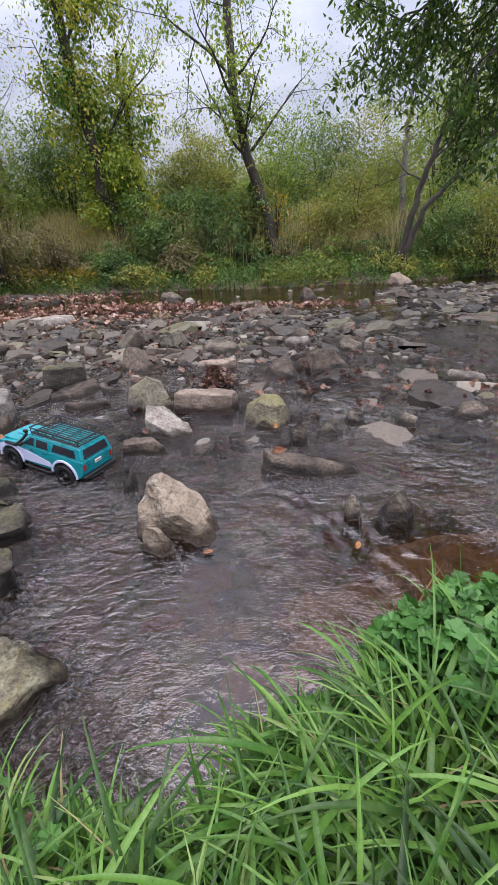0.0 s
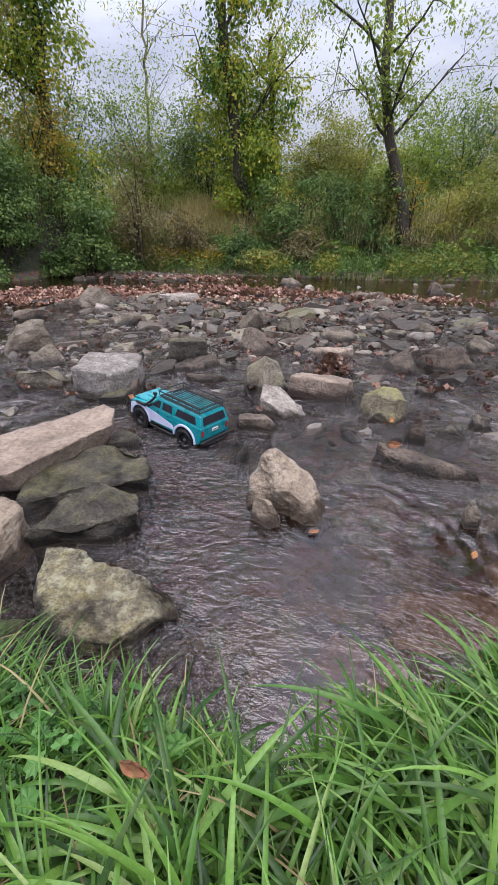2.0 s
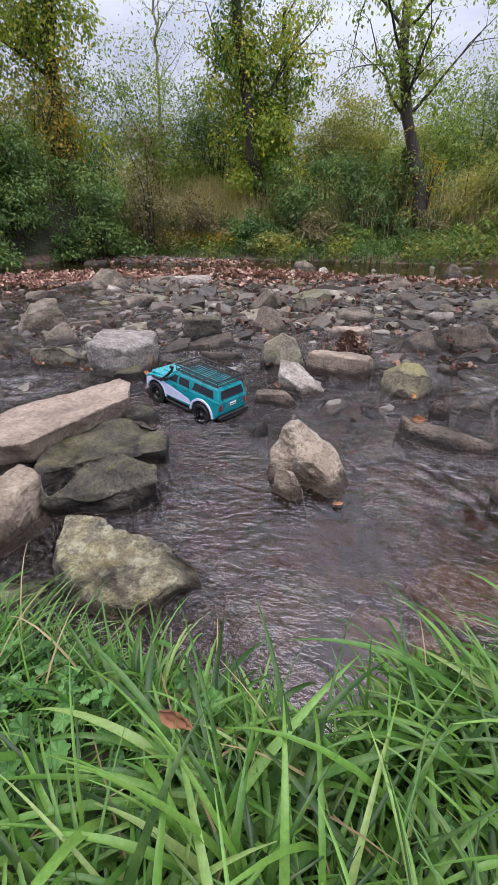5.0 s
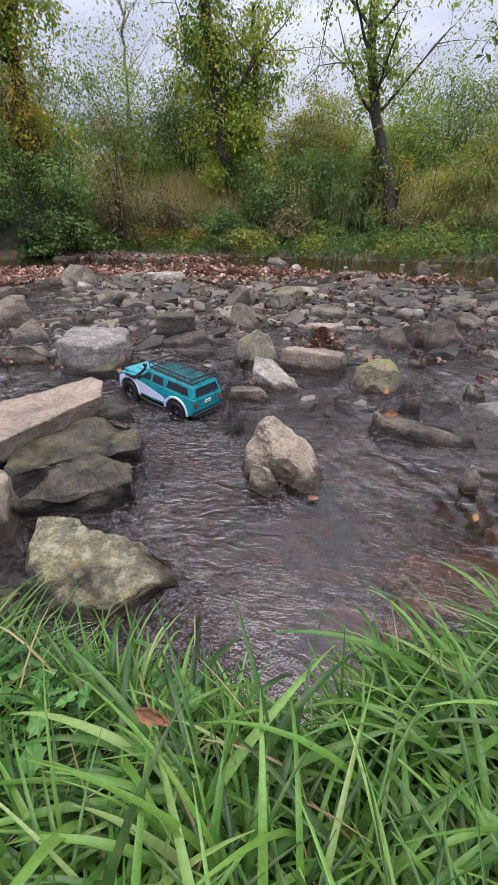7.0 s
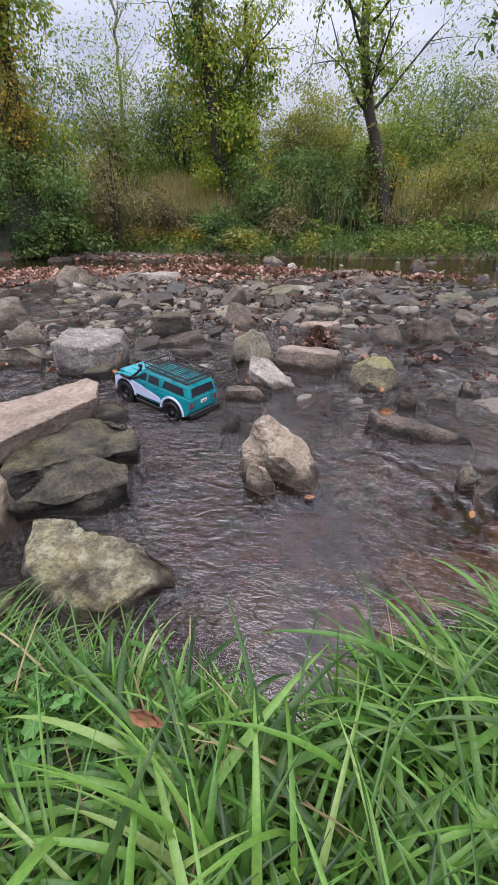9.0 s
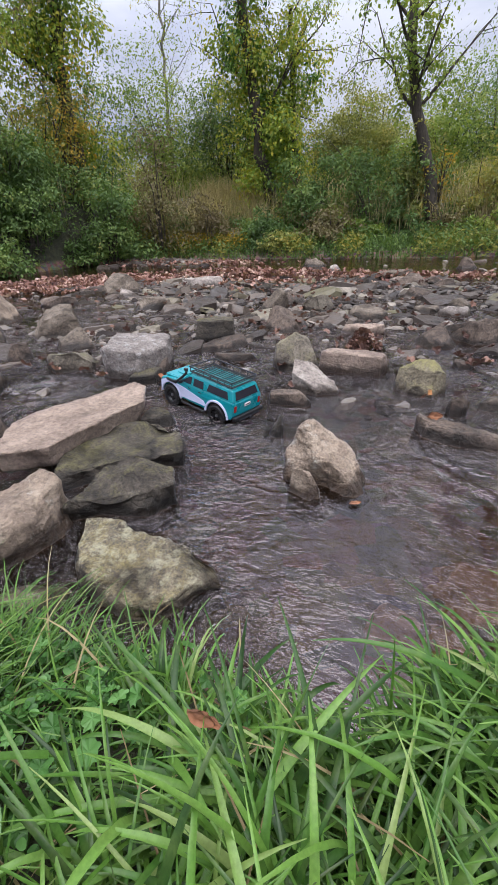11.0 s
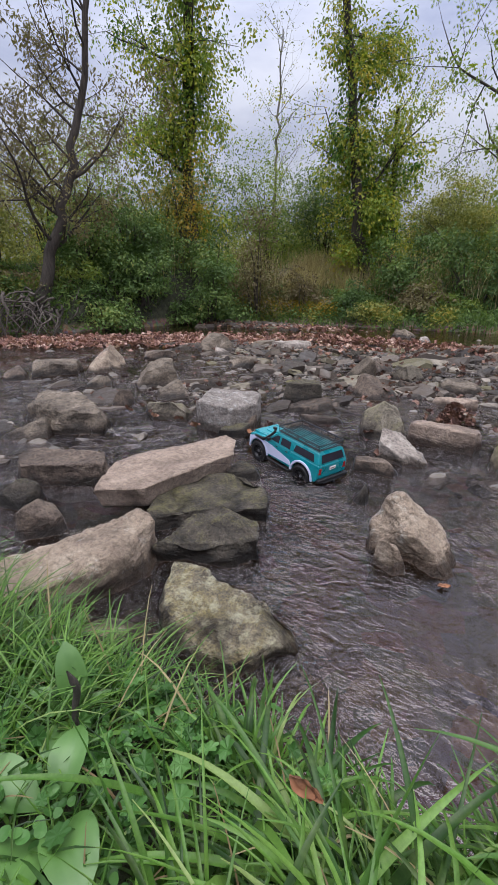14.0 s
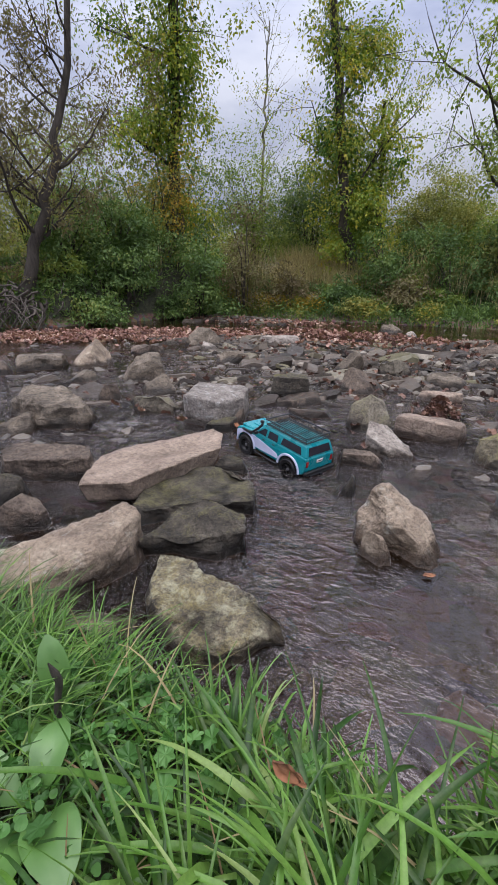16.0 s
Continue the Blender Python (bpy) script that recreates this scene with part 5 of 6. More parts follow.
def plantain(x, y, scale, label, spike=True):
    z = float(land(np.array([x]), np.array([y]))[0])
    root = empty("plantain", pose(x, y, z), label, "weed")
    for turn, rise, size in (((150, 74, 1.6), (205, 42, 1.1), (290, 28, 1.2), (245, 50, 0.8), (60, 30, 0.8), (100, 40, 0.7)) if spike else ((285, 18, 1.25), (200, 14, 1.0), (335, 24, 0.9), (120, 30, 0.7))):
        L, Wd = 0.085 * size * scale, (0.036 if spike else 0.05) * size * scale
        V, F = [], []
        ns = 11
        for i in range(ns + 1):
            u = i / ns
            w = Wd * (0.12 if u < 0.22 else 0.12 + 0.88 * math.sin(math.pi * min(1.0, (u - 0.22) / 0.78) ** 1.15) ** 0.6) * 0.5
            zz = 0.02 * math.sin(u * 2.6) * scale - 0.012 * u * u
            for c in (-1, -0.5, 0, 0.5, 1):
                V.append((u * L * 1.25, c * w, zz + abs(c) * w * 0.35 + 0.0012 * math.sin(9 * u + 3 * c)))
        for i in range(ns):
            for c in range(4):
                a = i * 5 + c
                F.append((a, a + 1, a + 6, a + 5))
        ob = mesh_thing("leaf", V, F, M["plantain"], parent=root, smooth=True)
        ob.matrix_local = pose(0, 0, 0.012, 0, -rise, turn)
    if spike:
        n_ = 9
        pts = [(0.004 * math.sin(i), 0.004 * math.cos(i), 0.24 * scale * i / n_) for i in range(n_ + 1)]
        v, f = tube(pts, [0.0016] * 4 + [0.0042] * 5 + [0.001], 7)
        ob = mesh_thing("seed_spike", v, f, M["bark"], parent=root, label="dark brown seed spike", smooth=True)
        ob.matrix_local = pose(0.03, -0.018, 0.0, 4, 4, 0)
    return root


m, n, l = material("plantain_leaf")
co = n.new("ShaderNodeTexCoord").outputs["Object"]
wv = n.new("ShaderNodeTexWave")
wv.bands_direction = "Y"
wv.inputs["Scale"].default_value, wv.inputs["Distortion"].default_value = 26, 1.5
l.new(co, wv.inputs["Vector"])
g = noise_node(n, l, co, 30, 5)
base = mixed(n, l, 0.12, ramp(n, l, g, [(0.3, (0.055, 0.125, 0.026)), (0.7, (0.09, 0.185, 0.045))]), ramp(n, l, wv.outputs["Fac"], [(0.3, (0.06, 0.15, 0.035)), (0.8, (0.1, 0.2, 0.055))]))
finish(n, l, base, 0.42, wv.outputs["Fac"], 0.12, 0.001)
M["plantain"] = m
plantain(-0.725, 0.12, 0.62, "broad-leaved plantain with a brown seed spike")
plantain(-0.645, 0.03, 1.1, "low plantain with broad pale green leaves", False)


# ---- plants of the far bank ----
def leaves(pos, size, droop=0.3, slim=0.45, out=None):
    """Leaf blades, folded along the rib: arrays for a mesh. pos: N x 3, size: N. out: the way that the leaves face, as shingles do."""
    N = len(pos)
    if out is None:
        a = rng.uniform(0, 2 * np.pi, N)
        t = np.stack([np.cos(a), np.sin(a), rng.normal(-droop, 0.55, N)], 1)
        up = np.stack([rng.normal(0, 1.0, N), rng.normal(0, 1.0, N), np.ones(N)], 1)
    else:
        up = out + rng.normal(0, 0.45, (N, 3)) + (0, 0, 0.35)
        t = rng.normal(0, 0.6, (N, 3)) + (0, 0, -droop - 0.3)
        up /= np.linalg.norm(up, axis=1)[:, None]
        t = t - up * np.sum(t * up, 1)[:, None]
    t /= np.linalg.norm(t, axis=1)[:, None]
    s = np.cross(t, up)
    s /= np.linalg.norm(s, axis=1)[:, None]
    u = np.cross(s, t)
    L = np.asarray(size)[:, None]
    p0 = pos
    p1 = pos + t * L * 0.45 + s * L * slim * 0.5 + u * L * 0.1
    p2 = pos + t * L
    p3 = pos + t * L * 0.45 - s * L * slim * 0.5 + u * L * 0.1
    V = np.stack([p0, p1, p2, p3], 1).reshape(-1, 3)
    i = np.arange(N) * 4
    F = np.concatenate([np.stack([i, i + 1, i + 2], 1), np.stack([i, i + 2, i + 3], 1)])
    return V, F


def clumps(hubs, radii, count, size, droop=0.4, slim=0.55):
    """Leaves in ragged tufts: each hub carries a shell of leaves that face outwards, thinner at the rim."""
    hubs, radii = np.asarray(hubs), np.asarray(radii)
    w = radii[:, 0] ** 2
    k = rng.choice(len(hubs), count, p=w / w.sum())
    d = rng.normal(0, 1, (count, 3))
    d /= np.linalg.norm(d, axis=1)[:, None]
    d[:, 2] = np.where(d[:, 2] < -0.35, -0.6 * d[:, 2], d[:, 2])
    f = 1.0 + 0.35 * np.sin(3.1 * d[:, 0] + k) * np.sin(2.7 * d[:, 2] + 2 * k) + rng.normal(0, 0.22, count)
    return leaves(hubs[k] + d * radii[k] * f[:, None], size * rng.uniform(0.55, 1.3, count), droop, slim, d)


class Wood:
    """Collects limbs into one mesh and remembers the twigs, for the leaves."""
    def __init__(self):
        self.v, self.f, self.n, self.twigs, self.mains = [], [], 0, [], []

    def limb(self, pts, radii, sides=7):
        v, f = tube(pts, radii, sides)
        self.v.append(v), self.f.append(f + self.n)
        self.n += len(v)

    def grow(self, start, way, length, radius, depth, bend=0.25, lift=0.05, kids=4, sides=6):
        k = max(4, int(length / 0.25))
        pts, p, d = [np.array(start, float)], np.array(start, float), np.array(way, float)
        d /= np.linalg.norm(d)
        for _ in range(k):
            d = d + rng.normal(0, bend, 3) * 0.5 + np.array((0, 0, lift))
            d /= np.linalg.norm(d)
            p = p + d * length / k
            pts.append(p)
        rad = [radius * (1 - 0.8 * i / k) for i in range(k + 1)]
        self.limb(pts, rad, sides)
        if sides == 6:
            self.mains.append(np.array(pts))
        if depth == 0:
            self.twigs.append(np.array(pts))
            return
        for _ in range(kids):
            i = int(rng.integers(max(1, k // 3), k + 1))
            side = rng.normal(0, 1, 3)
            w = 0.65 * (pts[i] - pts[i - 1]) / np.linalg.norm(pts[i] - pts[i - 1]) + 0.75 * side / np.linalg.norm(side)
            self.grow(pts[i], w, length * rng.uniform(0.45, 0.7), rad[i] * 0.6, depth - 1, bend, lift * 0.6, kids, 5)
        if depth <= 1:
            self.twigs.append(np.array(pts))

    def leaf_points(self, per_m, spread):
        out = []
        for t in self.twigs:
            seg = np.linalg.norm(np.diff(t, axis=0), axis=1).sum()
            N = max(1, int(seg * per_m))
            u = rng.uniform(0.15, 1, N) * (len(t) - 1)
            i = np.minimum(u.astype(int), len(t) - 2)
            q = t[i] + (t[i + 1] - t[i]) * (u - i)[:, None]
            out.append(q + rng.normal(0, spread, (N, 3)))
        return np.concatenate(out)


def tree(path, radius, label, leaf="willow", bark_mat="bark", limbs=10, limb_len=2.0, first=0.35, per_m=60, spread=0.12, leaf_size=0.08, slim=0.45, depth=2, ivy=None, limb_up=0.4, droop=0.4):
    """A tree along a trunk path. ivy: (from height, to height, radius, count, material)."""
    path = np.array(path, float)
    base = path[0].copy()
    root = empty("tree", pose(*base), label, "tree", "trees on the far bank")
    T = np.linspace(0, len(path) - 1, 24)
    i = np.minimum(T.astype(int), len(path) - 2)
    pts = path[i] + (path[i + 1] - path[i]) * (T - i)[:, None] - base
    pts[1:-1] += rng.normal(0, 0.025, (len(pts) - 2, 3)) * (1, 1, 0)
    rad = radius * (1 - 0.72 * np.linspace(0, 1, 24)) * (1 + 0.6 * np.exp(-np.linspace(0, 1, 24) * 18))
    wood = Wood()
    pts[0, 2] -= 0.3
    wood.limb(pts, rad, 12)
    for k in range(limbs):
        j = int(24 * (first + (0.98 - first) * (k + rng.uniform(0, 0.8)) / limbs))
        j = min(j, 23)
        a = rng.uniform(0, 6.28)
        wood.grow(pts[j], (math.cos(a), math.sin(a), limb_up + rng.normal(0, 0.2)), limb_len * rng.uniform(0.6, 1.2), rad[j] * 0.38, depth, 0.28, 0.04, 4)
    ob = mesh_thing("trunk", np.concatenate(wood.v), np.concatenate(wood.f), M[bark_mat], parent=root, smooth=True)
    q = wood.leaf_points(per_m, spread * 0.6)
    v, f = leaves(q, leaf_size * rng.uniform(0.6, 1.3, len(q)), droop, slim)
    mesh_thing("crown", v, f, M[leaf], parent=root)
    for lo, hi, r0, count, mat in ivy or ():
        way = [pts] + [np.array(t) for t in wood.mains]
        hubs, radii = [], []
        for j, line in enumerate(way):
            n_hub = int((44 if j == 0 else 9) * (hi - lo) / 9.0) + 1
            for u in rng.uniform(0, 1 if j == 0 else 0.75, n_hub):
                i = u * (len(line) - 1)
                p = line[int(i)] + (line[min(int(i) + 1, len(line) - 1)] - line[int(i)]) * (i - int(i))
                if lo <= p[2] <= hi:
                    k = r0 * rng.uniform(0.16, 0.46) * (1.15 - 0.4 * p[2] / hi)
                    hubs.append(p + rng.normal(0, 0.42, 3) * (r0, r0, 0.5) - (0, 0, 0.4 * k)), radii.append((k, k, k * rng.uniform(1.2, 2.2)))
        v, f = clumps(hubs, radii, count, leaf_size * 1.2, 0.9, 0.6)
        mesh_thing("ivy", v, f, M[mat], parent=root, label="climbing vine leaves hanging in curtains")
    return root


def shrub(x, y, w, h, label, leaf="shrub", count=3500, leaf_size=0.07, slim=0.5, droop=0.2, category="shrub", stems=9, base=None, open_=0.25):
    z = float(land(np.array([x]), np.array([y]))[0]) if base is None else base
    root = empty("shrub", pose(x, y, z), label, category, "shrubs on the far bank")
    hubs = []
    for _ in range(stems):
        a = rng.uniform(0, 6.28)
        tip = np.array((math.cos(a) * w * 0.5 * rng.uniform(0.2, 1), math.sin(a) * w * 0.4 * rng.uniform(0.2, 1), h * rng.uniform(0.45, 1.0)))
        mid = tip * (0.45, 0.45, 0.6) + rng.normal(0, 0.05, 3)
        v, f = tube([np.array((rng.normal(0, 0.06), rng.normal(0, 0.06), -0.1)), mid, tip], [0.02, 0.012, 0.004], 5)
        mesh_thing("stem", v, f, M["bark"], parent=root, smooth=True)
        for _ in range(4):
            hubs.append(mid + (tip - mid) * rng.uniform(0, 1.1) + rng.normal(0, 0.12, 3) * (w, w, h))
    for _ in range(int(stems * 4)):
        a, b = rng.uniform(0, 6.28), rng.uniform(0, 1) ** 0.6
        hubs.append(np.array((math.cos(a) * w * 0.5 * b, math.sin(a) * w * 0.42 * b, h * rng.uniform(0.05, 0.75) * (1.05 - 0.5 * b))))
    r0 = 0.13 * math.sqrt(w * h) * rng.uniform(0.6, 1.3, len(hubs))
    hubs = np.array(hubs)
    hubs[:, 2] = np.maximum(hubs[:, 2], 0.05)
    v, f = clumps(hubs, np.stack([r0, r0, r0 * 0.85], 1) * (1 + open_), count, leaf_size, droop, slim)
    mesh_thing("foliage", v, f, M[leaf], parent=root)
    return root


def far_ground(x, y):
    return float(land(np.array([x]), np.array([y]))[0])


# tall trees
tree([(-6.9, 8.9, 0.8), (-6.75, 8.7, 2.4), (-6.6, 8.6, 5.0), (-6.3, 8.7, 8.0), (-6.2, 8.8, 10.5)], 0.15, "tall tree wrapped in green climbing vine", "willow", limbs=13, limb_len=2.2, first=0.3, limb_up=0.7, per_m=42, leaf_size=0.062, ivy=[(0.2, 9.5, 0.95, 27000, "vine"), (0.3, 6.0, 0.7, 4000, "ivy")], droop=1.1)
tree([(-3.05, 10.3, 0.9), (-3.3, 10.1, 2.0), (-3.42, 10.0, 3.2), (-3.8, 9.9, 5.7), (-4.1, 9.9, 8.0), (-4.2, 9.9, 10.5)], 0.13, "tall tree hung with yellowing vine curtains", "vine", limbs=12, limb_len=2.0, first=0.26, limb_up=0.7, per_m=42, leaf_size=0.062, ivy=[(0.3, 9.5, 0.78, 22000, "vine"), (0.2, 5.0, 0.65, 3500, "ivy")], droop=1.1)
tree([(-2.75, 11.3, 0.9), (-2.85, 11.2, 2.5), (-2.95, 11.2, 4.4)], 0.12, "vine-smothered dead stem on the bank", "vine", limbs=6, limb_len=0.9, first=0.3, per_m=30, leaf_size=0.062, ivy=[(0.3, 4.0, 0.75, 6500, "vine")], droop=0.9)
tree([(0.3, 9.8, 0.15), (0.14, 9.8, 0.9), (-0.12, 9.8, 1.7), (-0.42, 9.8, 2.5), (-0.58, 9.75, 3.5), (-0.62, 9.7, 5.0), (-0.5, 9.7, 7.0), (-0.4, 9.7, 9.0)], 0.13, "leaning tree with bare limbs and thin yellow-green foliage", "willow", limbs=15, limb_len=2.0, first=0.3, limb_up=0.6, per_m=22, leaf_size=0.06, depth=2, droop=1.0, ivy=[(0.2, 2.2, 0.4, 1200, "ivy"), (1.8, 8.0, 0.5, 4200, "willow")])
tree([(2.6, 9.3, 0.1), (2.95, 9.1, 1.2), (3.45, 8.9, 1.9), (4.1, 8.7, 2.6), (5.2, 8.5, 4.2)], 0.06, "dark leaning tree stem with sparse leaves", "olive", limbs=6, limb_len=1.4, first=0.45, per_m=22, leaf_size=0.062)
tree([(2.62, 9.35, 0.1), (2.8, 9.35, 1.3), (3.15, 9.3, 2.4), (3.55, 9.3, 3.8), (4.0, 9.3, 6.5)], 0.07, "grey upright tree stem beside a leaning one", "willow", limbs=11, limb_len=1.9, first=0.3, per_m=50, leaf_size=0.062)
tree([(-6.9, 4.75, 0.45), (-6.65, 4.95, 1.3), (-6.35, 5.15, 2.3), (-6.05, 5.35, 3.6), (-5.8, 5.5, 5.6)], 0.1, "leaning tree with thin grey limbs on an undercut bank", "russet", "bark", limbs=24, limb_len=1.5, first=0.2, limb_up=0.8, per_m=62, leaf_size=0.07, slim=0.35, droop=0.9)
tree([(3.3, 11.7, 0.9), (3.25, 11.7, 2.6), (3.3, 11.7, 4.2)], 0.09, "pale broken dead snag", "olive", "pale_bark", limbs=3, limb_len=0.5, first=0.6, per_m=10)
tree([(-6.9, 13.2, 1.0), (-6.7, 13.0, 4.0), (-6.6, 13.0, 7.2)], 0.06, "slender bare pale sapling", "olive", "pale_bark", limbs=14, limb_len=1.1, first=0.4, per_m=7, leaf_size=0.07, limb_up=1.3, depth=1)
# tree on the near side, whose lower boughs hang into view
def overhang():
    root = empty("tree", pose(4.4, 2.6, 0.25), "dark green tree whose boughs hang over the creek", "tree")
    o = np.array((4.4, 2.6, 0.25))
    wood = Wood()
    wood.limb(np.array([(4.4, 2.6, 0.0), (4.3, 2.7, 1.4), (3.9, 2.9, 2.8), (3.6, 3.1, 4.2), (3.4, 3.2, 5.5)]) - o, [0.17, 0.13, 0.11, 0.08, 0.03], 10)
    # the last five boughs are unseen, added to keep sky out of the water's reflection
    for a, b, c in (((3.9, 2.9, 2.6), (2.4, 3.5, 2.8), (0.85, 3.9, 2.1)), ((3.9, 2.9, 2.5), (2.4, 3.3, 2.5), (1.25, 3.6, 1.75)), ((3.7, 3.0, 3.0), (2.4, 3.8, 3.1), (0.95, 4.2, 2.5)), ((3.9, 2.9, 2.4), (2.6, 3.5, 2.2), (1.5, 3.8, 1.55)), ((3.7, 3.0, 3.2), (2.2, 3.4, 3.1), (0.8, 3.7, 2.5)), ((3.7, 3.0, 3.2), (2.6, 4.0, 2.9), (1.5, 4.5, 2.2)), ((3.6, 3.1, 4.0), (2.2, 3.9, 4.4), (0.7, 4.6, 3.9)), ((3.6, 3.1, 4.2), (2.4, 4.4, 4.6), (1.2, 5.4, 4.3)), ((3.5, 3.2, 4.6), (2.0, 3.6, 5.2), (0.5, 4.0, 4.6)), ((3.6, 3.1, 4.0), (2.4, 3.4, 3.9), (1.2, 3.8, 3.4)), ((3.5, 3.2, 4.8), (2.4, 4.2, 5.6), (1.0, 5.0, 5.4))):
        q = np.array([a, np.array(a) * 0.5 + np.array(b) * 0.5 + (0, 0, 0.15), b, np.array(b) * 0.5 + np.array(c) * 0.5 + (0, 0, 0.12), c]) - o
        wood.limb(q, [0.05, 0.04, 0.03, 0.02, 0.006], 7)
        for _ in range(24):
            u = rng.uniform(1.2, 4.0)
            i = min(int(u), 3)
            p = q[i] + (q[i + 1] - q[i]) * (u - i)
            wood.grow(p, (rng.normal(-0.4, 0.5), rng.normal(0.1, 0.5), rng.normal(-0.45, 0.3)), rng.uniform(0.35, 0.75), 0.008, 1, 0.2, -0.08, 3, 4)
    mesh_thing("trunk", np.concatenate(wood.v), np.concatenate(wood.f), M["bark"], parent=root, smooth=True)
    q = wood.leaf_points(115, 0.045)
    v, f = leaves(q, 0.06 * rng.uniform(0.6, 1.25, len(q)), 0.8, 0.36)
    mesh_thing("crown", v, f, M["dark_leaf"], parent=root)


overhang()

# shrubs of the bank, near ones first
for x, y, w, h, leaf, label, cnt in (
    (-5.6, 7.7, 1.5, 1.5, "shrub", "dark green bush at the water's edge", 5200),
    (-5.0, 8.6, 1.3, 1.9, "russet", "reddish-brown thin bush on the bank", 3000),
    (-6.6, 6.6, 1.5, 1.2, "shrub", "dark green bush over the pool", 4200),
    (-6.9, 5.7, 1.4, 1.0, "shrub", "low green bush over the pool", 3600),
    (-6.9, 7.9, 1.6, 2.0, "olive", "olive yellowing bush on the bank", 4200),
    (-6.4, 8.0, 1.1, 2.5, "gold", "bush turned golden yellow", 1700),
    (-2.1, 9.7, 1.3, 1.25, "shrub", "dense green bush beneath a tree", 4600),
    (-1.0, 9.8, 1.7, 1.5, "shrub", "dense dark green bush on the bank", 5600),
    (-0.2, 10.1, 1.0, 1.2, "olive", "olive bush on the bank", 2600),
    (0.15, 9.9, 0.6, 1.2, "gold", "yellow bush behind a trunk", 500),
    (1.2, 10.2, 1.4, 1.2, "olive", "olive green bush on the bank", 3600),
    (2.0, 10.6, 1.3, 1.4, "olive", "yellow-green bush on the bank", 3600),
    (3.6, 10.1, 1.5, 1.3, "shrub", "green bush on the bank", 4200),
    (4.6, 9.9, 1.6, 1.7, "olive", "yellow-green bush on the bank", 4200),
    (5.8, 10.6, 1.8, 2.2, "willow", "yellow-green bush on the bank", 4200),
    (-4.1, 9.2, 1.3, 0.8, "russet", "brown thorny bush on the bank", 2600),
    (-3.0, 9.4, 1.2, 0.6, "shrub", "low dark bush on the bank", 2400),
    (-1.7, 9.2, 1.2, 0.6, "russet", "brown weed thicket on the bank", 2200),
    (-8.2, 4.9, 1.6, 1.8, "olive", "olive thicket on the bank", 4000),
    (-8.6, 6.4, 2.0, 2.4, "olive", "olive yellowing thicket on the bank", 4500),
    (-7.9, 3.9, 1.4, 1.3, "shrub", "green bush on the bank", 3200),
    (-6.25, 7.6, 1.0, 0.65, "shrub", "low green bush at the pool's corner", 2200),
    (-5.7, 8.15, 0.9, 0.5, "shrub", "low green bush at the pool's corner", 2000),
    (-6.3, 6.8, 0.9, 0.6, "shrub", "low green bush over the pool", 2000),
    (-6.15, 5.4, 1.0, 0.7, "shrub", "dark green bush hanging over the pool", 2600),
    (-6.1, 6.3, 1.0, 0.8, "shrub", "dark green bush hanging over the pool", 2600),
    (-5.95, 7.2, 0.9, 0.7, "shrub", "dark green bush hanging over the pool", 2400),
    (-9.6, 3.6, 2.0, 2.6, "olive", "olive thicket on the bank", 4000),
):
    shrub(x, y, w, h, label, leaf, int(cnt * 1.2), 0.066)

# mounds of weeds along the slope
for k in range(46):
    x = -9.0 + 16.5 * (k + rng.uniform(0, 1)) / 46
    y = float(far_y(x)) + rng.uniform(0.15, 1.5)
    shrub(x, y, rng.uniform(0.6, 1.1), rng.uniform(0.25, 0.55), "low weed clump on the bank slope", ("shrub", "willow", "shrub", "olive", "shrub", "russet", "willow")[k % 7], 800, 0.065, category="weeds", stems=4)

# taller growth behind
for x, y, w, h, leaf in ((-9.8, 8.6, 2.6, 4.0, "willow"), (-8.0, 10.6, 2.6, 3.8, "shrub"), (-5.9, 11.2, 2.4, 3.4, "willow"), (-4.7, 11.8, 2.2, 3.3, "shrub"), (-3.9, 12.4, 2.0, 2.8, "olive"), (-2.0, 12.4, 1.8, 2.6, "olive"), (-1.2, 13.6, 1.9, 3.2, "olive"), (0.3, 12.6, 2.2, 2.9, "willow"), (1.5, 13.4, 2.4, 3.3, "shrub"), (3.0, 13.6, 2.2, 3.1, "olive"), (4.4, 12.4, 2.6, 4.2, "willow"), (6.2, 12.6, 2.8, 5.0, "willow"), (8.0, 12.0, 2.8, 4.6, "olive"), (-11.5, 6.4, 3.0, 4.6, "olive"), (-11.0, 3.4, 2.6, 4.0, "willow")):
    shrub(x, y, w, 0.82 * h, "tall leafy thicket in autumn green", leaf, 16000, 0.062, base=far_ground(x, y), stems=12, category="thicket", open_=0.3)

# far woods, one mass
PW = []
for _ in range(260):
    a, r = rng.uniform(-1.25, 1.0), rng.uniform(16, 34)
    x, y = -0.5 + r * math.sin(a), r * math.cos(a)
    hgt = rng.uniform(1.6, 3.1) * (0.5 + r / 34)
    c = rng.normal(0, 1, (7, 3)) * (0.9, 0.9, 0.32 * hgt) + (x, y, 0.8 + 0.5 * hgt)
    k = rng.integers(7, size=400)
    PW.append(c[k] + rng.normal(0, 0.32, (400, 3)))
PW = np.concatenate(PW)
PW[:, 2] = np.maximum(PW[:, 2], 0.9)
v, f = leaves(PW, rng.uniform(0.1, 0.22, len(PW)), 0.3, 0.6)
mesh_thing("far_woods", v, f, M["olive"], "distant autumn woods behind the creek", "woods", kind="stuff")

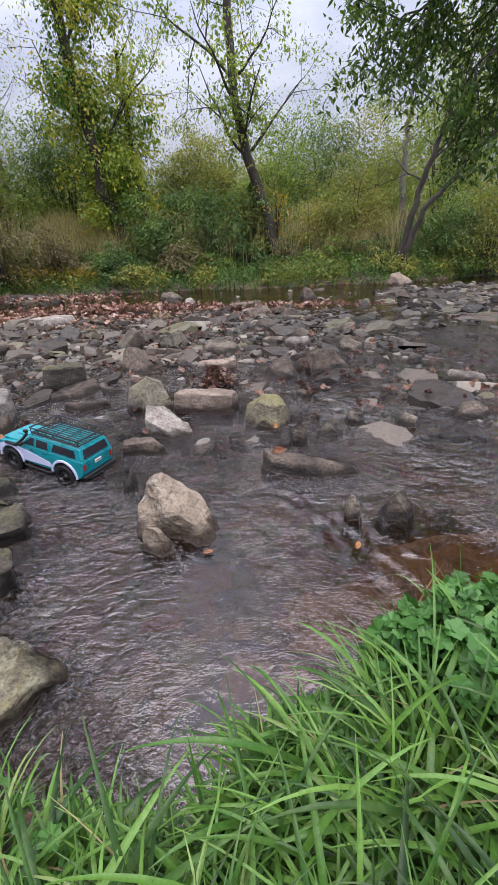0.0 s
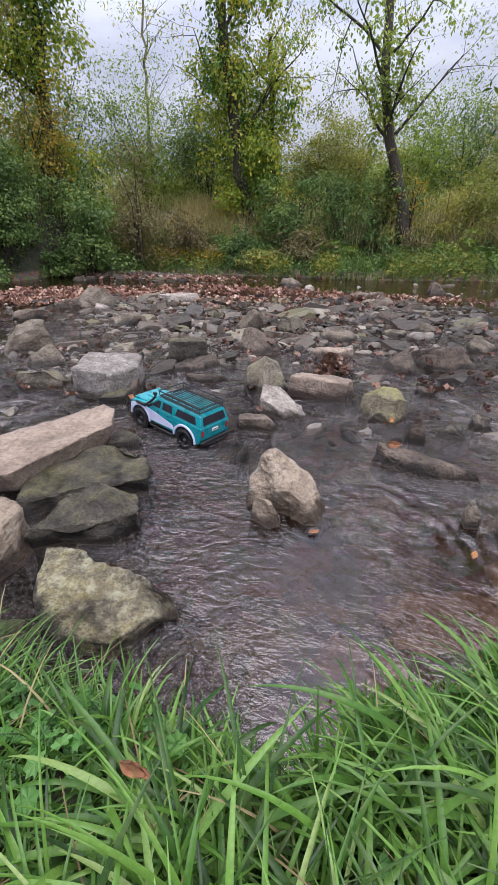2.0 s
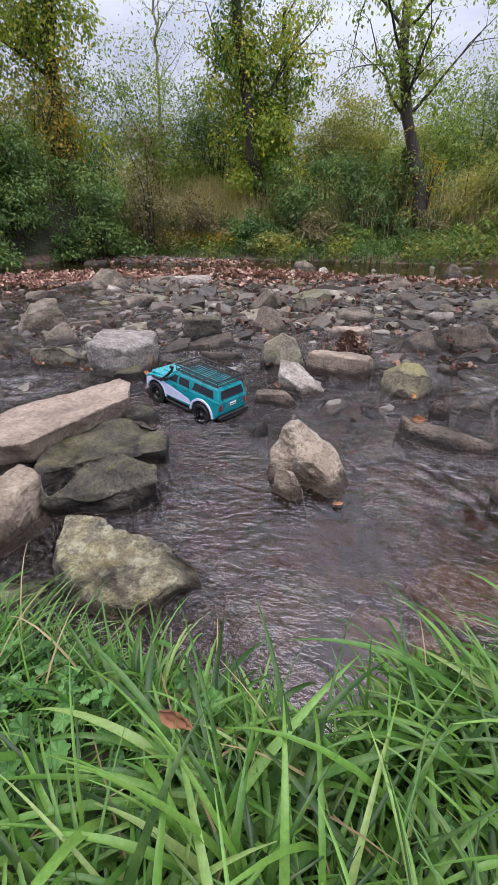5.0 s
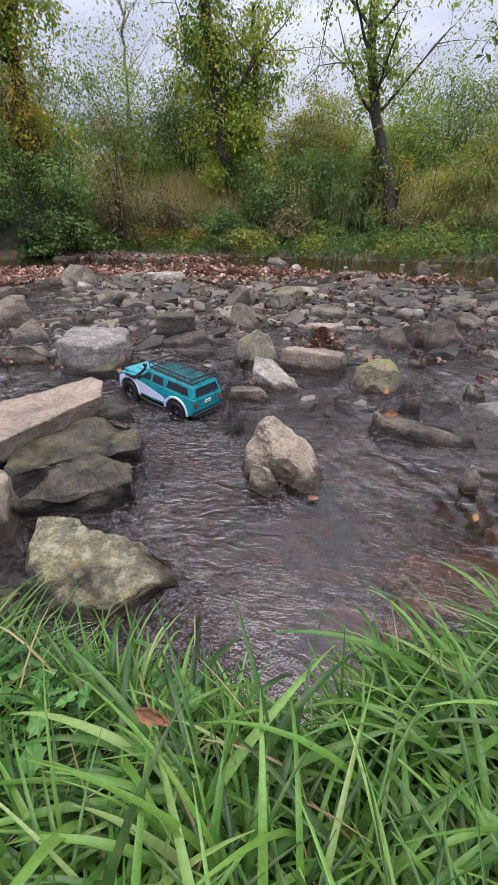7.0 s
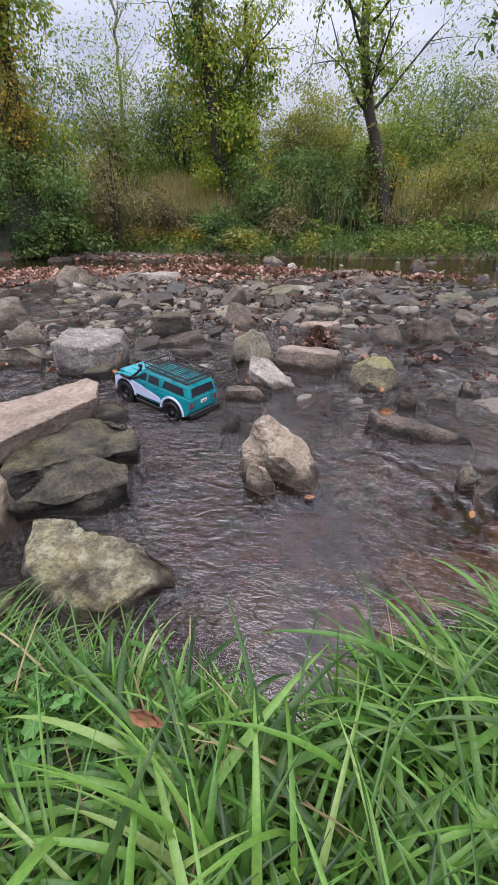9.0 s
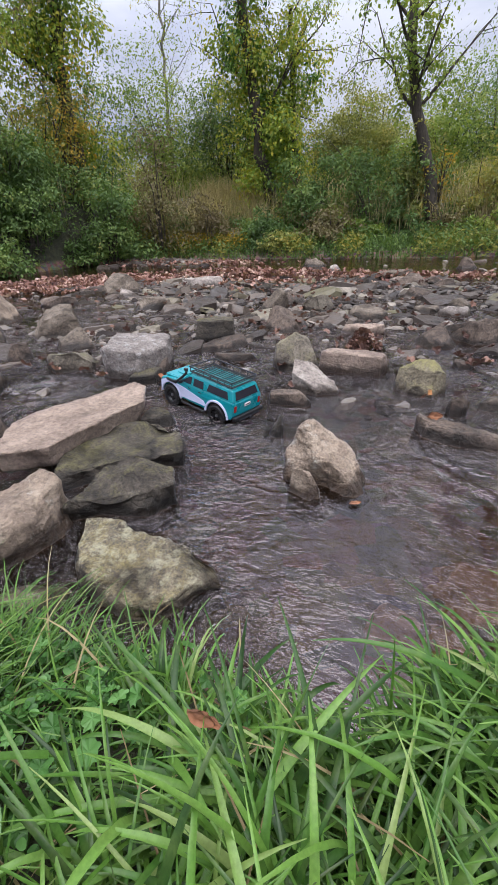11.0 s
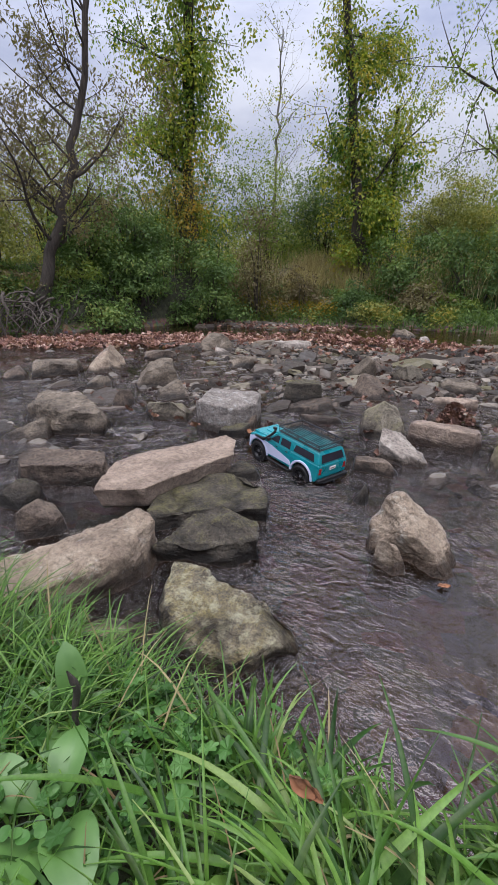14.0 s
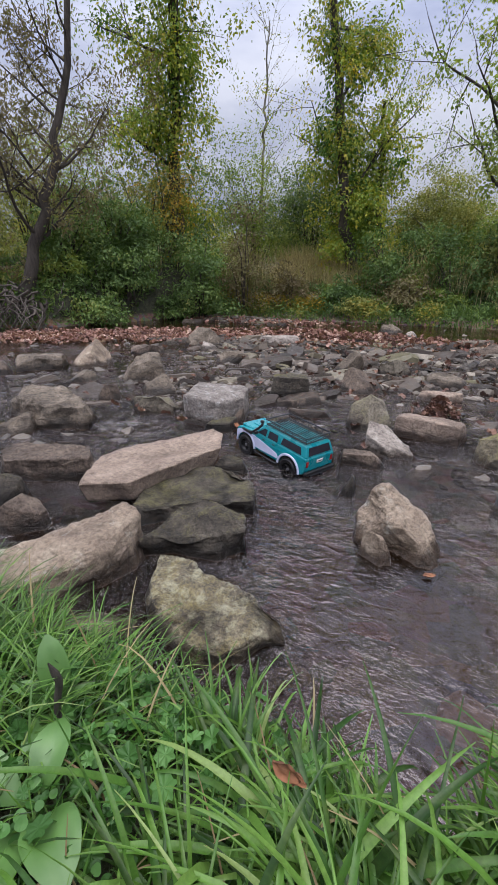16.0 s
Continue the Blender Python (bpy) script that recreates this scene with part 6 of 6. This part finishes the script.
# weeds, dry grass and yellow herbs on the bank slope
def slope_points(count, lo, hi, x0=-9.5, x1=8.5, mask=None):
    x = rng.uniform(x0, x1, 8 * count)
    y = far_y(x) + rng.uniform(lo, hi, 8 * count)
    if mask is not None:
        keep = mask(x, y)
        x, y = x[keep], y[keep]
    x, y = x[:count], y[:count]
    return np.column_stack([x, y, land(x, y)])


W = slope_points(26000, -0.12, 1.5)
side = np.column_stack([rng.uniform(-7.4, -5.6, 7000), rng.uniform(4.2, 8.6, 7000)])
side = side[side[:, 1] > far_y(side[:, 0]) - 0.1]
W = np.concatenate([W, np.column_stack([side, land(side[:, 0], side[:, 1])])])
W[:, 2] += rng.uniform(0, 1, len(W)) ** 1.5 * (0.16 + 0.14 * np.sin(W[:, 0] * 3.1) * np.sin(W[:, 0] * 1.3 + 2) + 0.12)
v, f = leaves(W, rng.uniform(0.04, 0.1, len(W)), -0.2, 0.45)
mesh_thing("bank_weeds", v, f, M["shrub"], "low green weeds covering the far bank", "weeds", kind="stuff")
W = slope_points(9000, -0.1, 0.9, mask=lambda x, y: np.sin(x * 2.3) + np.sin(x * 5.1 + 1) > 0.0)
W[:, 2] += rng.uniform(0.02, 0.25, len(W))
v, f = leaves(W, rng.uniform(0.05, 0.1, len(W)), -0.2, 0.4)
mesh_thing("bank_herbs", v, f, M["olive"], "yellow-green herbs along the far water's edge", "weeds", kind="stuff")
W = slope_points(2500, 0.1, 0.7, -5.6, -3.2)
W[:, 2] += rng.uniform(0.02, 0.3, len(W))
v, f = leaves(W, rng.uniform(0.04, 0.08, len(W)), -0.2, 0.4)
mesh_thing("yellow_herbs", v, f, M["gold"], "yellow autumn herbs by the water", "weeds", kind="stuff")


def tufts(pts, lo, hi, width, lean=0.35):
    """Upright thin blades."""
    N = len(pts)
    a = rng.uniform(0, 6.28, N)
    h = rng.uniform(lo, hi, N)
    dx, dy = np.cos(a), np.sin(a)
    ln = np.abs(rng.normal(0, lean, N)) * h
    w = width * rng.uniform(0.6, 1.2, N)
    s = np.stack([-dy, dx, 0 * dx], 1) * w[:, None] / 2
    d = np.stack([dx, dy, 0 * dx], 1) * ln[:, None]
    z = np.stack([0 * h, 0 * h, h], 1)
    b = pts
    mpt = b + d * 0.35 + z * 0.6
    t = b + d + z * (1 - 0.15 * lean)
    V = np.stack([b - s, b + s, mpt + s * 0.8, mpt - s * 0.8, t], 1).reshape(-1, 3)
    i = np.arange(N) * 5
    F = np.concatenate([np.stack([i, i + 1, i + 2], 1), np.stack([i, i + 2, i + 3], 1), np.stack([i + 3, i + 2, i + 4], 1)])
    return V, F


W = slope_points(9000, 0.9, 2.4, -6.2, 6.5, lambda x, y: ((-4.9 < x) & (x < -2.9)) | ((1.0 < x) & (x < 2.2)) | ((-7 < x) & (x < -6.2)) | (rng.uniform(size=len(x)) < 0.12))
v, f = tufts(W, 0.45, 0.85, 0.012, 0.45)
mesh_thing("dry_grass", v, f, M["drygrass"], "tan dry grass stand on the bank top", "grass", kind="stuff")
W = slope_points(14000, -0.1, 1.8)
v, f = tufts(W, 0.1, 0.3, 0.012, 0.7)
mesh_thing("bank_grass", v, f, M["shrub"], "green grass on the far bank", "grass", kind="stuff")


# ---- fallen leaves, roots and small things ----
def litter(pts, sizes, flat=0.25):
    V, F, k = [], [], 0
    forms = []
    for i in range(8):
        v, f = lobed_leaf(1.0, 3 + i % 3, 0.5 + 0.1 * (i % 4), 0.25 + 0.1 * (i % 3), 14)
        v[:, 2] += 0.35 * (v[:, 1] ** 2) * (1 if i % 2 else -1) + 0.12 * np.sin(4 * v[:, 0] + i)
        forms.append((v, f))
    for p, s in zip(pts, sizes):
        v, f = forms[int(rng.integers(8))]
        R = np.array(Euler((rng.normal(0, flat), rng.normal(0, flat), rng.uniform(0, 6.28))).to_matrix())
        V.append(s * v @ R.T + p)
        F.append(f + k)
        k += len(v)
    return np.concatenate(V), np.concatenate(F)


def mat_points(count, cx, cy, rx, ry, turn=0.0):
    u = rng.normal(0, 1, (count, 2)) * (rx, ry)
    c, s = math.cos(turn), math.sin(turn)
    x, y = cx + u[:, 0] * c - u[:, 1] * s, cy + u[:, 0] * s + u[:, 1] * c
    z = np.maximum(land(x, y), 0.0) + rng.uniform(0.004, 0.02, count)
    ok = (y < far_y(x) + 0.1) & (y > near_y(x) + 0.1)
    return np.column_stack([x, y, z])[ok]


q = np.concatenate([mat_points(1500, -4.6, 4.5, 0.75, 0.32, 0.55), mat_points(700, -5.4, 3.7, 0.5, 0.25, 0.6), mat_points(600, -4.4, 7.7, 0.8, 0.22), mat_points(350, -3.4, 5.5, 0.6, 0.3)])
v, f = litter(q, rng.uniform(0.05, 0.1, len(q)), 0.18)
mesh_thing("leaf_mat", v, f, M["litter"], "mat of red-brown fallen leaves on the pool", "leaf litter", kind="stuff")
q = np.concatenate([mat_points(420, -2.2, 5.9, 0.5, 0.16), mat_points(520, -0.5, 5.6, 0.75, 0.13, -0.08), mat_points(160, -1.6, 5.0, 0.5, 0.3)])
q[:, 2] += rng.uniform(0.01, 0.06, len(q))
v, f = litter(q, rng.uniform(0.04, 0.085, len(q)), 0.35)
mesh_thing("leaf_drift", v, f, M["litter"], "red-brown leaves drifted against the stones", "leaf litter", kind="stuff")
q = np.concatenate([mat_points(330, -1.5, 4.2, 1.3, 0.9), mat_points(110, -0.9, 2.7, 0.8, 0.4), mat_points(70, 0.7, 2.2, 0.5, 0.3), mat_points(50, -1.9, 1.9, 0.5, 0.3)])
q[:, 2] += rng.uniform(0, 0.05, len(q))
v, f = litter(q, rng.uniform(0.025, 0.065, len(q)), 0.4)
mesh_thing("leaf_litter", v, f, M["litter_dark"], "scattered dead leaves caught between the stones", "leaf litter", kind="stuff")


def fallen_leaf(x, y, z, size, mat, label, turn=0.0, tilt=(0, 0)):
    """A dry leaf rolled along its rib."""
    V, F, ns, nc = [], [], 12, 8
    for i in range(ns + 1):
        u = i / ns
        w = 0.34 * size * math.sin(math.pi * u ** 0.8) ** 1.15 * (1 + 0.12 * math.sin(9 * u)) + 0.001
        for c in range(nc + 1):
            a = (c / nc - 0.5) * (1.5 + 0.9 * u)
            V.append((u * size, w * math.sin(a) * 0.9, w * (1 - math.cos(a)) * 0.9 + 0.18 * size * u * u + 0.05 * size * math.sin(7 * u + 1.7 * c) + 0.03 * size * math.sin(15 * u - c)))
    for i in range(ns):
        for c in range(nc):
            k = i * (nc + 1) + c
            F.append((k, k + 1, k + nc + 2, k + nc + 1))
    ob = mesh_thing("fallen_leaf", V, F, M[mat], label, "leaf", smooth=True)
    ob.matrix_basis = pose(x, y, z, tilt[0], tilt[1], turn)
    return ob


M["rust_leaf"] = plain("rust_leaf", (0.2, 0.085, 0.04), 0.8, 0, 0.35, 60)
M["orange_leaf"] = plain("orange_leaf", (0.25, 0.11, 0.035), 0.7, 0, 0.3, 60)
M["brown_leaf"] = plain("brown_leaf", (0.16, 0.07, 0.04), 0.6, 0, 0.35, 60)
fallen_leaf(-0.43, 0.1, 0.315, 0.03, "rust_leaf", "curled rust-brown fallen leaf caught in grass", 10, (78, 15))
fallen_leaf(-0.405, 0.1, 0.31, 0.026, "brown_leaf", "curled dark brown fallen leaf in grass", 150, (-80, 25))
fallen_leaf(0.09, 0.3, 0.345, 0.045, "orange_leaf", "curled orange-yellow leaf lying on weeds", -15, (60, 5))
fallen_leaf(-0.16, 1.37, 0.06, 0.06, "rust_leaf", "brown curled leaf standing on a flat stone", 40, (60, 10))
fallen_leaf(-0.14, 1.66, 0.03, 0.045, "orange_leaf", "yellow leaf at the foot of a stone", 80, (40, 0))
fallen_leaf(-0.36, 0.87, 0.006, 0.03, "rust_leaf", "red leaf floating beside a boulder", 20, (5, 5))
fallen_leaf(0.05, 0.88, 0.004, 0.03, "orange_leaf", "orange leaf lying in shallow water", 70, (3, 3))
fallen_leaf(-1.27, 1.56, 0.05, 0.06, "rust_leaf", "red-brown leaf between stones in the creek", 120, (20, 10))

q = np.column_stack([rng.normal(-0.45, 0.05, 70), rng.normal(2.4, 0.05, 70), rng.uniform(0.0, 0.07, 70)])
v, f = litter(q, rng.uniform(0.03, 0.06, 70), 0.7)
mesh_thing("leaf_pile", v, f, M["litter_dark"], "small heap of dead leaves caught on a stone", "leaf litter", kind="stuff")

# root wad of the undercut tree
def root_wad(x, y, z):
    root = empty("root_wad", pose(x, y, z), "tangled grey-brown roots of an undercut bank tree", "roots")
    for k in range(44):
        a = rng.uniform(0, 6.28)
        p = np.array((rng.normal(0, 0.25), rng.normal(0, 0.2), rng.uniform(0.25, 0.55)))
        d = np.array((math.cos(a), math.sin(a) * 0.7 - 0.4, rng.normal(-0.5, 0.5)))
        pts = [p]
        for i in range(7):
            d = d + rng.normal(0, 0.35, 3) + (0, 0, -0.12)
            d /= np.linalg.norm(d)
            pts.append(pts[-1] + d * rng.uniform(0.06, 0.13))
        r = rng.uniform(0.006, 0.022)
        v, f = tube(pts, [r * (1 - 0.11 * i) for i in range(8)], 6)
        mesh_thing("root", v, f, M["root"], parent=root, smooth=True)
    return root


root_wad(-6.35, 4.35, 0.02)
root_wad(-6.75, 4.2, 0.1)
# exposed root of the leaning tree
v, f = tube([(0.25, 9.75, 0.45), (0.4, 9.5, 0.35), (0.55, 9.2, 0.22), (0.75, 8.95, 0.12)], [0.07, 0.06, 0.05, 0.03], 8)
mesh_thing("root", v, f, M["root"], "pale exposed root sloping down the bank", "root", smooth=True)
